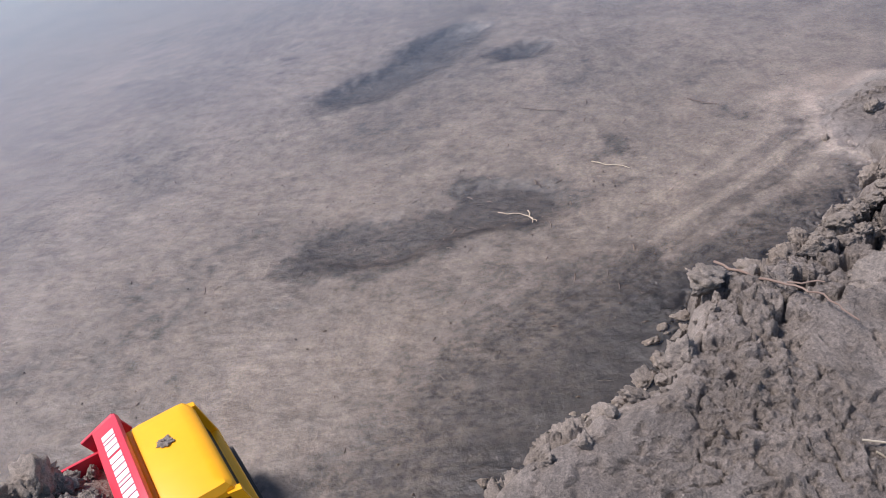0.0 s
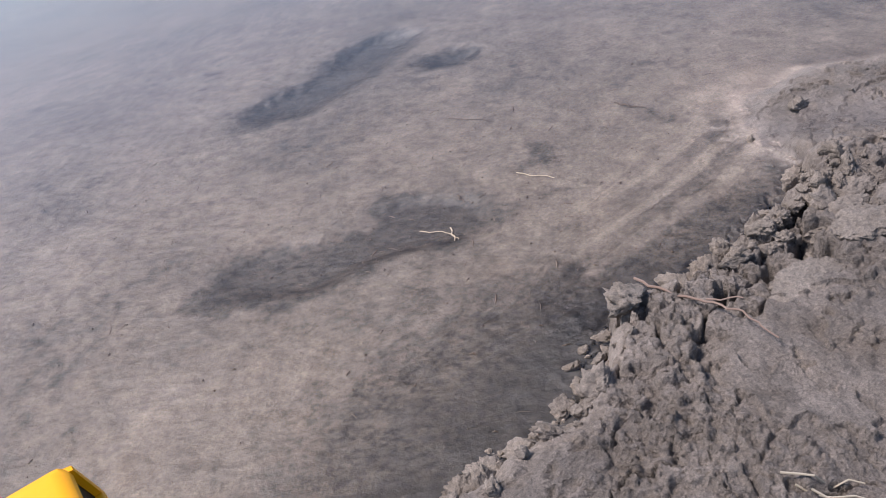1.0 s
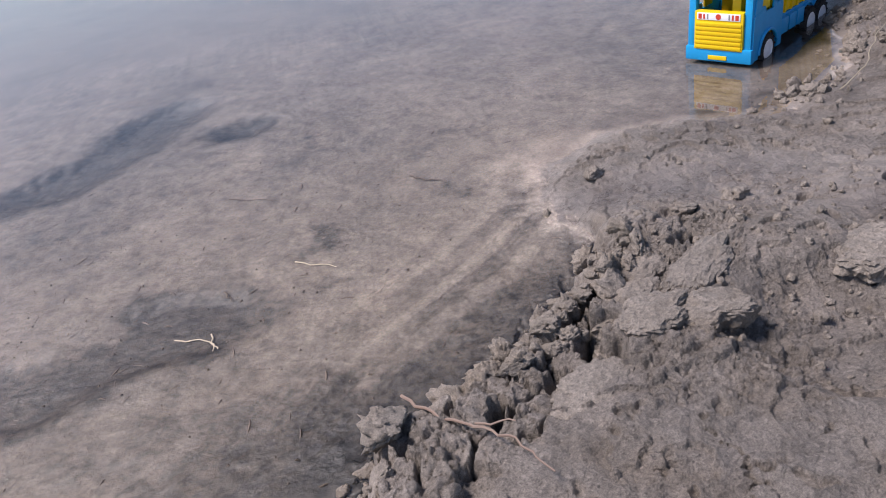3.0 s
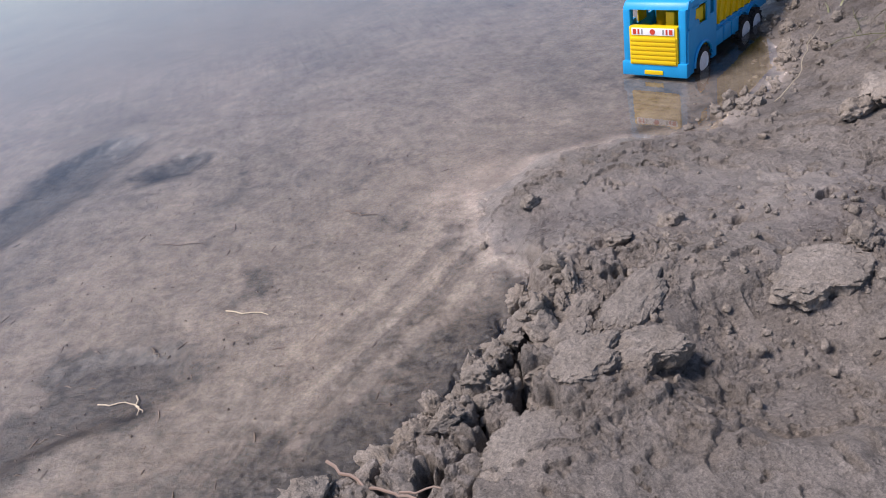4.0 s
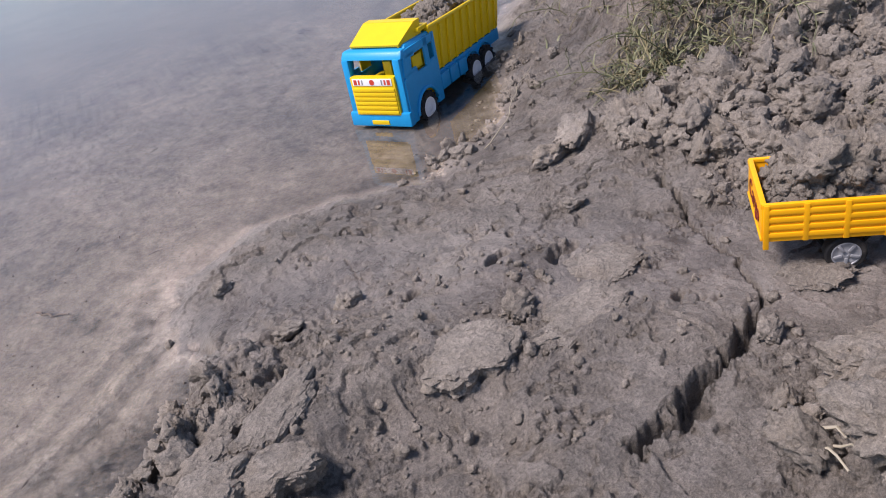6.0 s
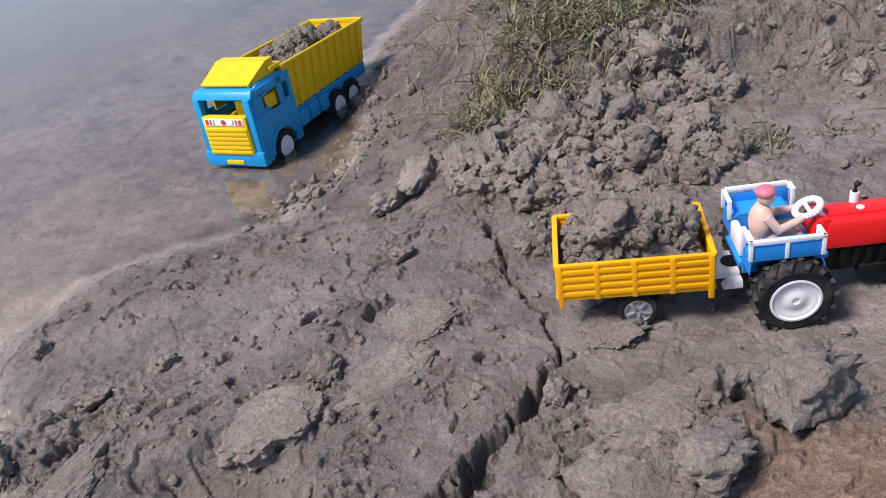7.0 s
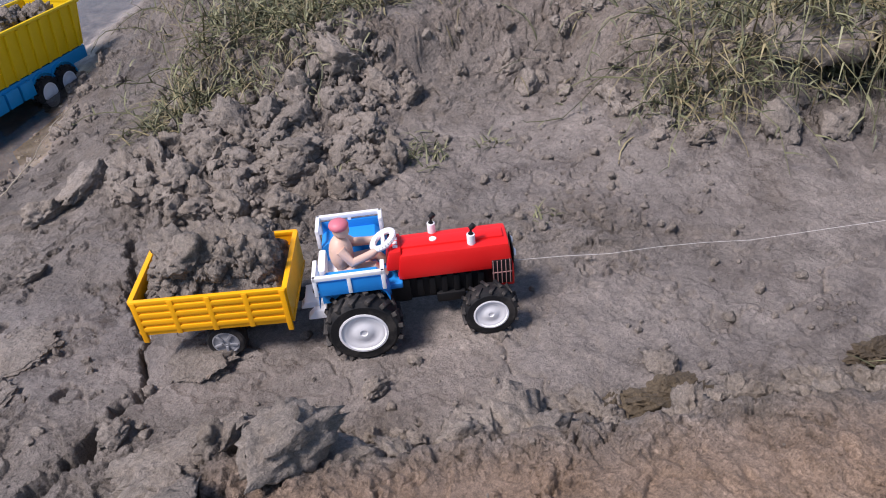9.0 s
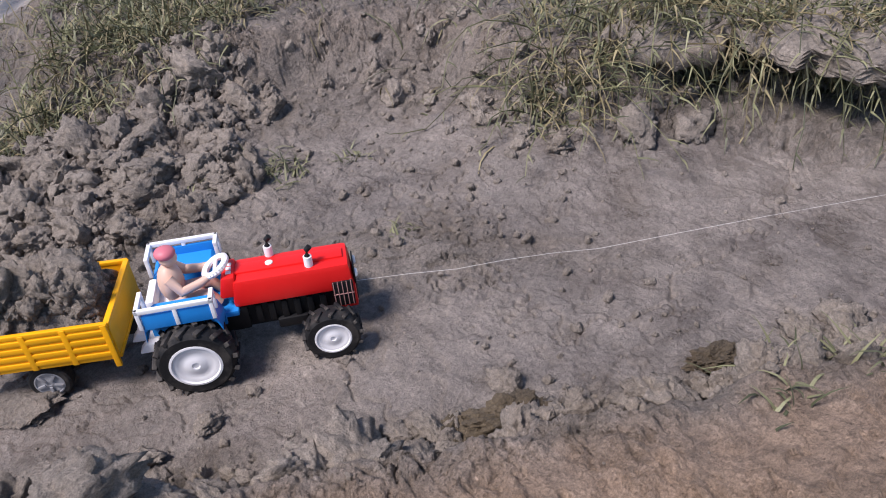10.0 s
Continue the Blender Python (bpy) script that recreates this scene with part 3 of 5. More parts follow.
def wheel(parent, x, y, z, r, w, lugs=0, rim_r=0.62, rim=WHITE, spokes=0, name="wheel"):
    """A toy wheel: tyre with tread and a dished rim; y gives the side."""
    hub = new(name)
    hub.parent = parent
    hub.location = (x, y, z)
    s = 1 if y > 0 else -1
    bm = bmesh.new()
    h = w / 2
    turned(bm, [(rim_r * r, -s * h), (0.86 * r, -s * h), (0.95 * r, -s * h * 0.8), (0.97 * r, 0), (0.95 * r, s * h * 0.8), (0.86 * r, s * h), (rim_r * r, s * h), (rim_r * r, 0)], 36)
    if lugs:
        bl = box(bmesh.new(), -r * 0.06, r * 0.065, -h * 0.58, h * 0.58, -r * 0.06, r * 0.06, r * 0.02)
        block = bpy.data.meshes.new("lug")
        bl.to_mesh(block)
        bl.free()
        block.materials.append(RUBBER)
    for k in range(lugs):
        for q in (-1, 1):
            a = 2 * math.pi * (k + 0.5 * (q > 0)) / lugs
            m = Matrix.Rotation(-a, 4, "Y") @ Matrix.Translation((r * 0.97, q * h * 0.48, 0)) @ Matrix.Rotation(radians(32 * q), 4, "X")
            lug = new("lug", block)
            lug.parent = hub
            lug.matrix_local = m
    part("tyre", bm, RUBBER, hub, "black rubbery tyre caked with mud")
    bm = bmesh.new()
    q = rim_r * r
    turned(bm, [(q * 1.02, s * h * 0.2), (q * 1.02, s * h * 1.03), (q * 0.93, s * h * 1.05), (q * 0.89, s * h * 0.93), (q * 0.74, s * h * 0.95), (q * 0.70, s * h * 0.91),
                (q * 0.42, s * h * 0.94), (q * 0.34, s * h * 1.00), (q * 0.16, s * h * 1.02), (q * 0.13, s * h * 0.96)], 32)
    for k in range(spokes):
        m = Matrix.Rotation(2 * math.pi * k / spokes + 0.3, 4, "Y")
        box(bm, q * 0.30, q * 0.90, s * h * 1.0 - 0.0009, s * h * 1.0 + 0.0009, -q * 0.11, q * 0.11, 0.0004, m)
    part("rim", bm, rim, hub, "white plastic rim" if rim is WHITE else "grey plastic rim")
    return hub


# ---- the toys ----
TRACTOR = pose(1.026, 0.505, 0.0355, 0, 0, -36.0)
TROLLEY = TRACTOR @ pose(0.012, 0, 0, 0, 0, -3.0)


def tractor(place):
    t = new("toy_tractor")
    t.matrix_world = place
    tagged(t, "red and blue plastic toy tractor with muddy black tyres", "toy tractor")
    for y in (-0.0435, 0.0435):
        wheel(t, 0, y, 0.0300, 0.0300, 0.022, 15, 0.63)
        wheel(t, 0.101, y * 0.80, 0.0225, 0.0225, 0.016, 13, 0.62)
    bm = bmesh.new()                       # hood with a ridge and rounded shoulders
    box(bm, 0.030, 0.124, -0.0170, 0.0170, 0.0465, 0.0705, 0.0045, taper=(0.004, 0.002, 0.0015))
    box(bm, 0.034, 0.118, -0.0060, 0.0060, 0.0690, 0.0722, 0.0012)
    box(bm, 0.022, 0.036, -0.0150, 0.0150, 0.0560, 0.0735, 0.0025, taper=(0.004, 0.0, 0.002))
    part("hood", bm, RED, t, "glossy red hood")
    bm = bmesh.new()
    box(bm, 0.108, 0.1245, -0.0168, 0.0168, 0.0290, 0.0500, 0.0020)
    part("nose", bm, RED, t)
    for y in (-0.0171, 0.0171):
        bm = bmesh.new()
        box(bm, 0.1065, 0.1225, y - 0.0008, y + 0.0008, 0.0330, 0.0560, 0.0003)
        part("side_grille", bm, BLACK, t, "black panel of the grille")
        for k in range(5):
            bm = bmesh.new()
            box(bm, 0.1070 + 0.0034 * k, 0.1077 + 0.0034 * k, y - 0.0013, y + 0.0013, 0.0330, 0.0560, 0.0002)
            part("grille_bar", bm, PALE, t, "thin pale grille bar")
        bm = bmesh.new()
        box(bm, 0.1065, 0.1225, y - 0.0013, y + 0.0013, 0.0440, 0.0447, 0.0002)
        part("grille_bar", bm, PALE, t)
    bm = bmesh.new()
    box(bm, 0.1240, 0.1252, -0.0125, 0.0125, 0.0330, 0.0620, 0.0004)
    part("front_grille", bm, BLACK, t)
    for y in (-0.0085, 0.0085):
        bm = bmesh.new()
        turned(bm, [(0.0036, 0), (0.0036, 0.0012), (0.0025, 0.0022)], 16, Matrix.Translation((0.1250, y, 0.0560)) @ Matrix.Rotation(radians(-90), 4, "Z"))
        part("headlight", bm, WHITE, t, "small pale headlight")
    bm = bmesh.new()                       # engine and gear case
    box(bm, -0.030, 0.040, -0.0150, 0.0150, 0.0230, 0.0460, 0.0030)
    part("gearbox", bm, BLACK, t, "black moulded gear case")
    bm = bmesh.new()
    box(bm, 0.035, 0.112, -0.0115, 0.0115, 0.0230, 0.0470, 0.0020)
    engine = part("engine", bm, BLACK, t, "black moulded engine block")
    for k in range(6):
        bm = bmesh.new()
        box(bm, 0.045 + 0.010 * k, 0.050 + 0.010 * k, -0.0140, 0.0140, 0.0270, 0.0440, 0.0010)
        part("fin", bm, BLACK, engine)
    bm = bmesh.new()
    box(bm, 0.060, 0.084, -0.0160, 0.0160, 0.0190, 0.0280, 0.0020)
    part("sump", bm, BLACK, engine)
    for x, r in ((0.0, 0.005), (0.101, 0.004)):
        bm = bmesh.new()
        tube(bm, [(x, -0.036, 0.0300 if x == 0 else 0.0225), (x, 0.036, 0.0300 if x == 0 else 0.0225)], r, 12)
        part("axle", bm, BLACK, t)
    bm = bmesh.new()                       # floor under the driver
    box(bm, -0.034, 0.034, -0.0200, 0.0200, 0.0420, 0.0470, 0.0012)
    part("platform", bm, TBLUE, t)
    for s in (-1, 1):
        bm = bmesh.new()                   # mudguard: an arched box open to the wheel
        prof = [(-0.031, 0.052), (-0.030, 0.062), (-0.024, 0.0665), (0.015, 0.0665), (0.021, 0.061), (0.024, 0.052)]
        for y0, y1, lo in ((0.0195, 0.0225, 0.0), (0.0225, 0.0410, 0.0045)):
            a = [bm.verts.new((x, s * y0, z)) for x, z in prof] + [bm.verts.new((x, s * y0, (z - 0.004) if lo else 0.038)) for x, z in reversed(prof)]
            b = [bm.verts.new((v.co.x, s * y1, v.co.z)) for v in a]
            bm.faces.new(a), bm.faces.new(b[::-1])
            for k in range(len(a)):
                bm.faces.new((a[k], b[k], b[(k + 1) % len(a)], a[(k + 1) % len(a)]))
        box(bm, -0.029, 0.021, s * 0.0410 - 0.0012, s * 0.0410 + 0.0012, 0.0610, 0.0740, 0.0008)
        bmesh.ops.recalc_face_normals(bm, faces=bm.faces)
        part("mudguard", bm, TBLUE, t, "bright blue plastic mudguard")
        bm = bmesh.new()                   # rail on posts
        z, y = 0.0780, s * 0.0415
        for pts in ([(-0.031, s * 0.021, z), (-0.031, y, z), (0.021, y, z), (0.021, s * 0.030, z)],):
            for p, q in zip(pts, pts[1:]):
                x0, x1, y0, y1 = min(p[0], q[0]), max(p[0], q[0]), min(p[1], q[1]), max(p[1], q[1])
                box(bm, x0 - 0.0016, x1 + 0.0016, y0 - 0.0016, y1 + 0.0016, z - 0.0018, z + 0.0018, 0.0006)
        for x, yy in ((-0.031, s * 0.021), (-0.031, y), (-0.005, y), (0.021, y), (0.021, s * 0.030)):
            box(bm, x - 0.0015, x + 0.0015, yy - 0.0015, yy + 0.0015, 0.0620, z, 0.0004)
        part("mudguard_rail", bm, WHITE, t, "white plastic guard rail")
    bm = bmesh.new()                       # seat with a rounded back
    box(bm, -0.026, 0.000, -0.0150, 0.0150, 0.0470, 0.0540, 0.0025)
    box(bm, -0.032, -0.0255, -0.0150, 0.0150, 0.0480, 0.0650, 0.0025)
    part("seat", bm, WHITE, t, "white plastic seat")
    bm = bmesh.new()                       # tow plate and drawbar shoe
    box(bm, -0.052, -0.030, -0.0140, 0.0140, 0.0280, 0.0330, 0.0015, taper=(0.004, 0, 0.002))
    box(bm, -0.046, -0.030, -0.0240, -0.0130, 0.0240, 0.0310, 0.0015, taper=(0.006, 0, 0.002))
    box(bm, -0.046, -0.030, 0.0130, 0.0240, 0.0240, 0.0310, 0.0015, taper=(0.006, 0, 0.002))
    part("tow_bracket", bm, WHITE, t, "white rear tow bracket")
    bm = bmesh.new()
    m = Matrix.Translation((0.0225, 0, 0.0775)) @ Matrix.Rotation(radians(-28), 4, "Y")
    seg = 28
    for k in range(seg):
        a0, a1 = 2 * math.pi * k / seg, 2 * math.pi * (k + 1) / seg
        p0, p1 = (m @ Vector((0.0098 * math.cos(a), 0.0098 * math.sin(a), 0)) for a in (a0, a1))
        tube(bm, [p0, p1], 0.0027, 8)
    tube(bm, [m @ Vector((0, -0.0095, 0)), m @ Vector((0, 0.0095, 0))], 0.0016, 8)
    tube(bm, [m @ Vector((0, 0, 0)), m @ Vector((0, 0, -0.012))], 0.0018, 8)
    part("steering_wheel", bm, WHITE, t, "white steering wheel")
    for x, y in ((0.062, 0.013), (0.092, -0.009)):
        bm = bmesh.new()
        tube(bm, [(x, y, 0.0690), (x, y, 0.0790)], 0.0034, 12)
        e = part("exhaust", bm, WHITE, t, "white exhaust with a black tip")
        bm = bmesh.new()
        tube(bm, [(x, y, 0.0795), (x + 0.0006, y, 0.0850), (x + 0.003, y, 0.0875)], 0.0023, 12)
        part("tip", bm, BLACK, e)
    bm = bmesh.new()
    turned(bm, [(0.0030, 0), (0.0030, 0.0015), (0.0020, 0.0022)], 16, Matrix.Translation((0.062, 0.0, 0.0715)) @ Matrix.Rotation(radians(90), 4, "X"))
    part("filler_cap", bm, WHITE, t, "small pale filler cap")
    for k in range(3):
        bm = bmesh.new()
        box(bm, 0.0295, 0.0335, -0.0075 + 0.005 * k, -0.0040 + 0.005 * k, 0.0725, 0.0742, 0.0004)
        part("gauge", bm, WHITE, t)
    return t


def driver(place):
    """A seated toy figure, one plain shape."""
    bm = bmesh.new()
    ball(bm, (-0.012, 0, 0.0700), 0.0115, 3, (0.85, 1.05, 1.45))
    ball(bm, (-0.004, 0, 0.0570), 0.0115, 3, (1.25, 1.15, 0.65))
    ball(bm, (-0.009, 0, 0.0920), 0.0070, 3, (1, 0.95, 1.0))
    ball(bm, (-0.010, 0, 0.0965), 0.0080, 3, (1, 1, 0.62), mi=1)
    for s in (-1, 1):
        tube(bm, [(-0.011, s * 0.010, 0.079), (-0.003, s * 0.0145, 0.069), (0.011, s * 0.010, 0.0715), (0.017, s * 0.008, 0.074)], [0.0042, 0.0040, 0.0034, 0.0028], 12)
        tube(bm, [(-0.004, s * 0.006, 0.057), (0.014, s * 0.009, 0.0585), (0.021, s * 0.009, 0.050)], [0.0062, 0.0050, 0.0038], 12)
    ob = part("toy_figure", bm, [SKIN, PINK], None)
    ob.matrix_world = place
    return tagged(ob, "cream plastic toy driver with a pink turban on the tractor seat", "toy figure")


def trolley(place):
    t = new("toy_trolley")
    t.matrix_world = place
    tagged(t, "orange-yellow plastic toy trolley with a slatted body", "toy trailer")
    x0, x1, w, z0, z1 = -0.186, -0.066, 0.0385, 0.0345, 0.0675
    bm = bmesh.new()
    box(bm, x0, x1, -w, w, z0, z0 + 0.003, 0.0006)
    part("floor_panel", bm, ORANGE, t)
    for s in (-1, 1):
        bm = bmesh.new()
        y = s * w
        box(bm, x0, x1, y - 0.0012, y + 0.0012, z0, z1, 0.0005)
        side = part("side_panel", bm, ORANGE, t, "slatted orange-yellow side")
        for k in range(5):
            bm = bmesh.new()
            x = x0 + 0.002 + k * (x1 - x0 - 0.004) / 4
            box(bm, x - 0.0022, x + 0.0022, y + s * 0.0008 - 0.0016, y + s * 0.0008 + 0.0016, z0 - (0.007 if k in (0, 4) else 0), z1 + 0.0006, 0.0007)
            part("post", bm, ORANGE, side)
        for k in range(4):
            bm = bmesh.new()
            z = z0 + 0.0040 + k * 0.0070
            box(bm, x0 + 0.003, x1 - 0.003, y + s * 0.0010 - 0.0013, y + s * 0.0010 + 0.0013, z, z + 0.0042, 0.0007)
            part("slat", bm, ORANGE, side)
        bm = bmesh.new()
        box(bm, x0 - 0.001, x1 + 0.001, y - 0.0018, y + 0.0018, z1 - 0.002, z1 + 0.0014, 0.0006)
        part("top_rail", bm, ORANGE, side)
    for x, nm in ((x0, "tailgate"), (x1, "front_panel")):
        bm = bmesh.new()
        box(bm, x - 0.0014, x + 0.0014, -w, w, z0, z1, 0.0006)
        box(bm, x - 0.0022, x + 0.0022, -w, w, z1 - 0.003, z1 + 0.0012, 0.0007)
        box(bm, x - 0.0022, x + 0.0022, -w, w, z0, z0 + 0.003, 0.0007)
        g = part(nm, bm, ORANGE, t)
        if nm == "tailgate":
            cu = bpy.data.curves.new("lettering", "FONT")
            cu.body, cu.size, cu.extrude, cu.align_x, cu.align_y = "Cargo", 0.022, 0.0003, "CENTER", "CENTER"
            tmp = new("lettering", cu)
            me = bpy.data.meshes.new_from_object(tmp.evaluated_get(bpy.context.evaluated_depsgraph_get()))
            bpy.data.objects.remove(tmp)
            ob = new("lettering", me)
            me.materials.clear()
            me.materials.append(INK)
            ob.parent = g
            ob.matrix_local = Matrix.Translation((x - 0.0018, 0, (z0 + z1) / 2)) @ Matrix.Rotation(radians(-90), 4, "Z") @ Matrix.Rotation(radians(90), 4, "X")
    bm = bmesh.new()
    box(bm, -0.170, -0.080, -0.014, 0.014, 0.0275, 0.0340, 0.0010)
    for s in (-1, 1):
        tube(bm, [(-0.150, s * 0.022, 0.0340), (-0.138, s * 0.022, 0.0180), (-0.110, s * 0.022, 0.0180), (-0.098, s * 0.022, 0.0340)], 0.0024, 8)
    part("chassis", bm, BLACK, t, "black underframe")
    bm = bmesh.new()
    tube(bm, [(-0.124, -0.028, 0.0165), (-0.124, 0.028, 0.0165)], 0.0028, 10)
    part("axle", bm, BLACK, t)
    bm = bmesh.new()
    box(bm, -0.085, -0.040, -0.0075, 0.0075, 0.0290, 0.0325, 0.0008)
    turned(bm, [(0.0080, 0), (0.0080, 0.003)], 20, Matrix.Translation((-0.046, 0, 0.0310)) @ Matrix.Rotation(radians(90), 4, "X"))
    part("drawbar", bm, BLACK, t, "black drawbar with a round eye")
    for y in (-0.031, 0.031):
        wheel(t, -0.124, y, 0.0165, 0.0165, 0.012, 0, 0.66, GREY, 5)
    return t


tractor(TRACTOR)
driver(TRACTOR)
trolley(TROLLEY)
mud_heap("mud_load", -0.183, -0.069, -0.0365, 0.0365, 0.0376, 0.094, 7, LOAD, TROLLEY, "crumbly grey-brown mud heaped in the toy trolley")


def panel(bm, pts, t, n, mi=0):
    """A flat plate with a thickness t along n."""
    n = Vector(n).normalized() * t
    a = [bm.verts.new(Vector(p)) for p in pts]
    b = [bm.verts.new(Vector(p) + n) for p in pts]
    fs = [bm.faces.new(a), bm.faces.new(b[::-1])] + [bm.faces.new((a[k], b[k], b[(k + 1) % len(a)], a[(k + 1) % len(a)])) for k in range(len(a))]
    for f in fs:
        f.material_index = mi
    bmesh.ops.recalc_face_normals(bm, faces=fs)


def dump_truck(place):
    t = new("toy_dump_truck")
    t.matrix_world = place
    tagged(t, "sky-blue and yellow plastic toy dump truck standing in shallow water", "toy truck")
    w = 0.052
    for y in (-0.046, 0.046):
        for x in (0.115, -0.046, -0.092):
            wheel(t, x, y, 0.0265, 0.0250, 0.016, 14, 0.62)
    bm = bmesh.new()                                       # cab: floor, back, pillars, roof, doors
    box(bm, 0.066, 0.158, -w + 0.002, w - 0.002, 0.022, 0.030, 0.0015)
    box(bm, 0.064, 0.070, -w + 0.001, w - 0.001, 0.030, 0.127, 0.0015)
    box(bm, 0.070, 0.150, -w + 0.001, w - 0.001, 0.122, 0.131, 0.0040, taper=(0.004, 0.010, 0.004))
    box(bm, 0.144, 0.166, -w - 0.001, w + 0.001, 0.116, 0.1285, 0.0045, taper=(0.0, 0.008, 0.002))
    part("cab", bm, BLUE, t, "sky-blue cab with open windows")
    for s in (-1, 1):
        y = s * w
        bm = bmesh.new()                                   # door side with its two windows and wheel arch
        arch = [(0.115 + 0.031 * math.cos(q), y, 0.0265 + 0.031 * math.sin(q)) for q in np.linspace(math.pi, 0.0, 13)]
        panel(bm, [(0.066, y, 0.086), (0.066, y, 0.022), (0.084, y, 0.022)] + arch + [(0.146, y, 0.020), (0.164, y, 0.020), (0.164, y, 0.086)], 0.003, (0, -s, 0))
        for x0, x1, z0, z1 in ((0.066, 0.074, 0.085, 0.127), (0.088, 0.100, 0.085, 0.127), (0.126, 0.160, 0.085, 0.092), (0.070, 0.152, 0.114, 0.126), (0.074, 0.089, 0.085, 0.091)):
            box(bm, x0, x1, min(y, y - s * 0.003), max(y, y - s * 0.003), z0, z1, 0.0007)
        panel(bm, [(0.128, y, 0.090), (0.163, y, 0.090), (0.158, y, 0.118), (0.128, y, 0.118), (0.128, y, 0.112), (0.138, y, 0.112), (0.141, y, 0.095), (0.128, y, 0.095)], 0.003, (0, -s, 0))
        side = part("cab_side", bm, BLUE, t)
        bm = bmesh.new()                                   # raised arch lip
        arc = [(0.115 + 0.031 * math.cos(a), y + s * 0.001, 0.0265 + 0.031 * math.sin(a)) for a in np.linspace(0.0, math.pi, 15)]
        tube(bm, arc, 0.0024, 8)
        part("wheel_arch", bm, BLUE, side)
        bm = bmesh.new()
        box(bm, 0.156, 0.168, s * (w - 0.008) - 0.006, s * (w - 0.008) + 0.006, 0.030, 0.118, 0.0030)
        part("front_pillar", bm, BLUE, t)
        bm = bmesh.new()
        box(bm, 0.102, 0.128, s * (w - 0.006) - 0.001, s * (w - 0.006) + 0.001, 0.088, 0.108, 0.0005)
        part("inner_panel", bm, YELLOW, t, "yellow cab lining seen through the window")
        bm = bmesh.new()
        box(bm, -0.160, 0.064, s * 0.036 - 0.008, s * 0.036 + 0.008, 0.042, 0.062, 0.0012)
        for x in (0.050, 0.020, -0.010):
            box(bm, x - 0.013, x + 0.013, s * 0.045 - 0.006, s * 0.045 + 0.006, 0.034, 0.058, 0.0015)
        part("side_skirt", bm, BLUE, t, "blue side skirt with steps")
        for x in (-0.046, -0.092):
            bm = bmesh.new()
            arc = [(x + 0.030 * math.cos(a), s * 0.048, 0.0265 + 0.030 * math.sin(a)) for a in np.linspace(0.1, math.pi - 0.1, 13)]
            for p, q in zip(arc, arc[1:]):
                panel(bm, [p, q, (q[0], s * 0.036, q[2]), (p[0], s * 0.036, p[2])], 0.0018, ((p[0] + q[0]) / 2 - x, 0, (p[2] + q[2]) / 2 - 0.0265))
            part("mudguard", bm, BLUE, t)
    bm = bmesh.new()
    box(bm, 0.158, 0.171, -w - 0.001, w + 0.001, 0.018, 0.040, 0.0030)
    part("bumper", bm, BLUE, t)
    bm = bmesh.new()
    box(bm, 0.160, 0.1715, -0.0385, 0.0385, 0.036, 0.094, 0.0016)
    f = part("front_panel", bm, YELLOW, t, "ribbed yellow radiator panel")
    for k in range(6):
        bm = bmesh.new()
        box(bm, 0.1700, 0.1732, -0.0365, 0.0365, 0.0385 + 0.0068 * k, 0.0435 + 0.0068 * k, 0.0010)
        part("rib", bm, YELLOW, f)
    bm = bmesh.new()
    box(bm, 0.1712, 0.1724, -0.0340, 0.0340, 0.0815, 0.0920, 0.0003)
    d = part("decal", bm, WHITE, f, "white sticker with red marks")
    for y, hw in ((-0.029, 0.0026), (-0.0225, 0.0014), (0.0225, 0.0014), (0.029, 0.0026), (-0.017, 0.0010), (0.017, 0.0010)):
        bm = bmesh.new()
        box(bm, 0.1722, 0.1728, y - hw, y + hw, 0.0830, 0.0905, 0.0)
        part("mark", bm, DECAL if abs(y) > 0.02 else GREY, d)
    bm = bmesh.new()
    turned(bm, [(0.0042, 0), (0.0042, 0.0006)], 18, Matrix.Translation((0.1722, 0, 0.0868)) @ Matrix.Rotation(radians(-90), 4, "Z"))
    part("mark", bm, DECAL, d)
    bm = bmesh.new()
    box(bm, 0.1700, 0.1722, -0.0150, 0.0150, 0.0215, 0.0280, 0.0008)
    part("plate", bm, YELLOW, t, "blank yellow plate")
    bm = bmesh.new()                                       # lining and seats behind the open windscreen
    box(bm, 0.078, 0.104, -0.046, 0.046, 0.030, 0.072, 0.0030)
    part("bench", bm, YELLOW, t, "yellow moulded cab interior")
    for y0 in (-0.040, 0.006):
        bm = bmesh.new()
        box(bm, 0.074, 0.082, y0, y0 + 0.034, 0.070, 0.104, 0.0030)
        part("backrest", bm, YELLOW, t)
    bm = bmesh.new()
    box(bm, 0.104, 0.150, 0.010, 0.024, 0.070, 0.110, 0.0020)
    part("console", bm, YELLOW, t)
    bm = bmesh.new()                                       # yellow wind deflector over the cab
    panel(bm, [(0.148, -0.042, 0.130), (0.148, 0.042, 0.130), (0.100, 0.044, 0.149), (0.100, -0.044, 0.149)], 0.003, (0.3, 0, 1))
    for s in (-1, 1):
        panel(bm, [(0.148, s * 0.042, 0.129), (0.100, s * 0.044, 0.150), (0.086, s * 0.044, 0.150), (0.086, s * 0.044, 0.129)], 0.003, (0, -s, 0))
    panel(bm, [(0.100, -0.044, 0.149), (0.100, 0.044, 0.149), (0.084, 0.044, 0.149), (0.084, -0.044, 0.149)], 0.003, (0, 0, 1))
    part("roof_deflector", bm, YELLOW, t, "sloping yellow deflector on the cab roof")
    bm = bmesh.new()
    box(bm, -0.164, 0.064, -0.030, 0.030, 0.040, 0.058, 0.0010)
    part("chassis", bm, BLUE, t)
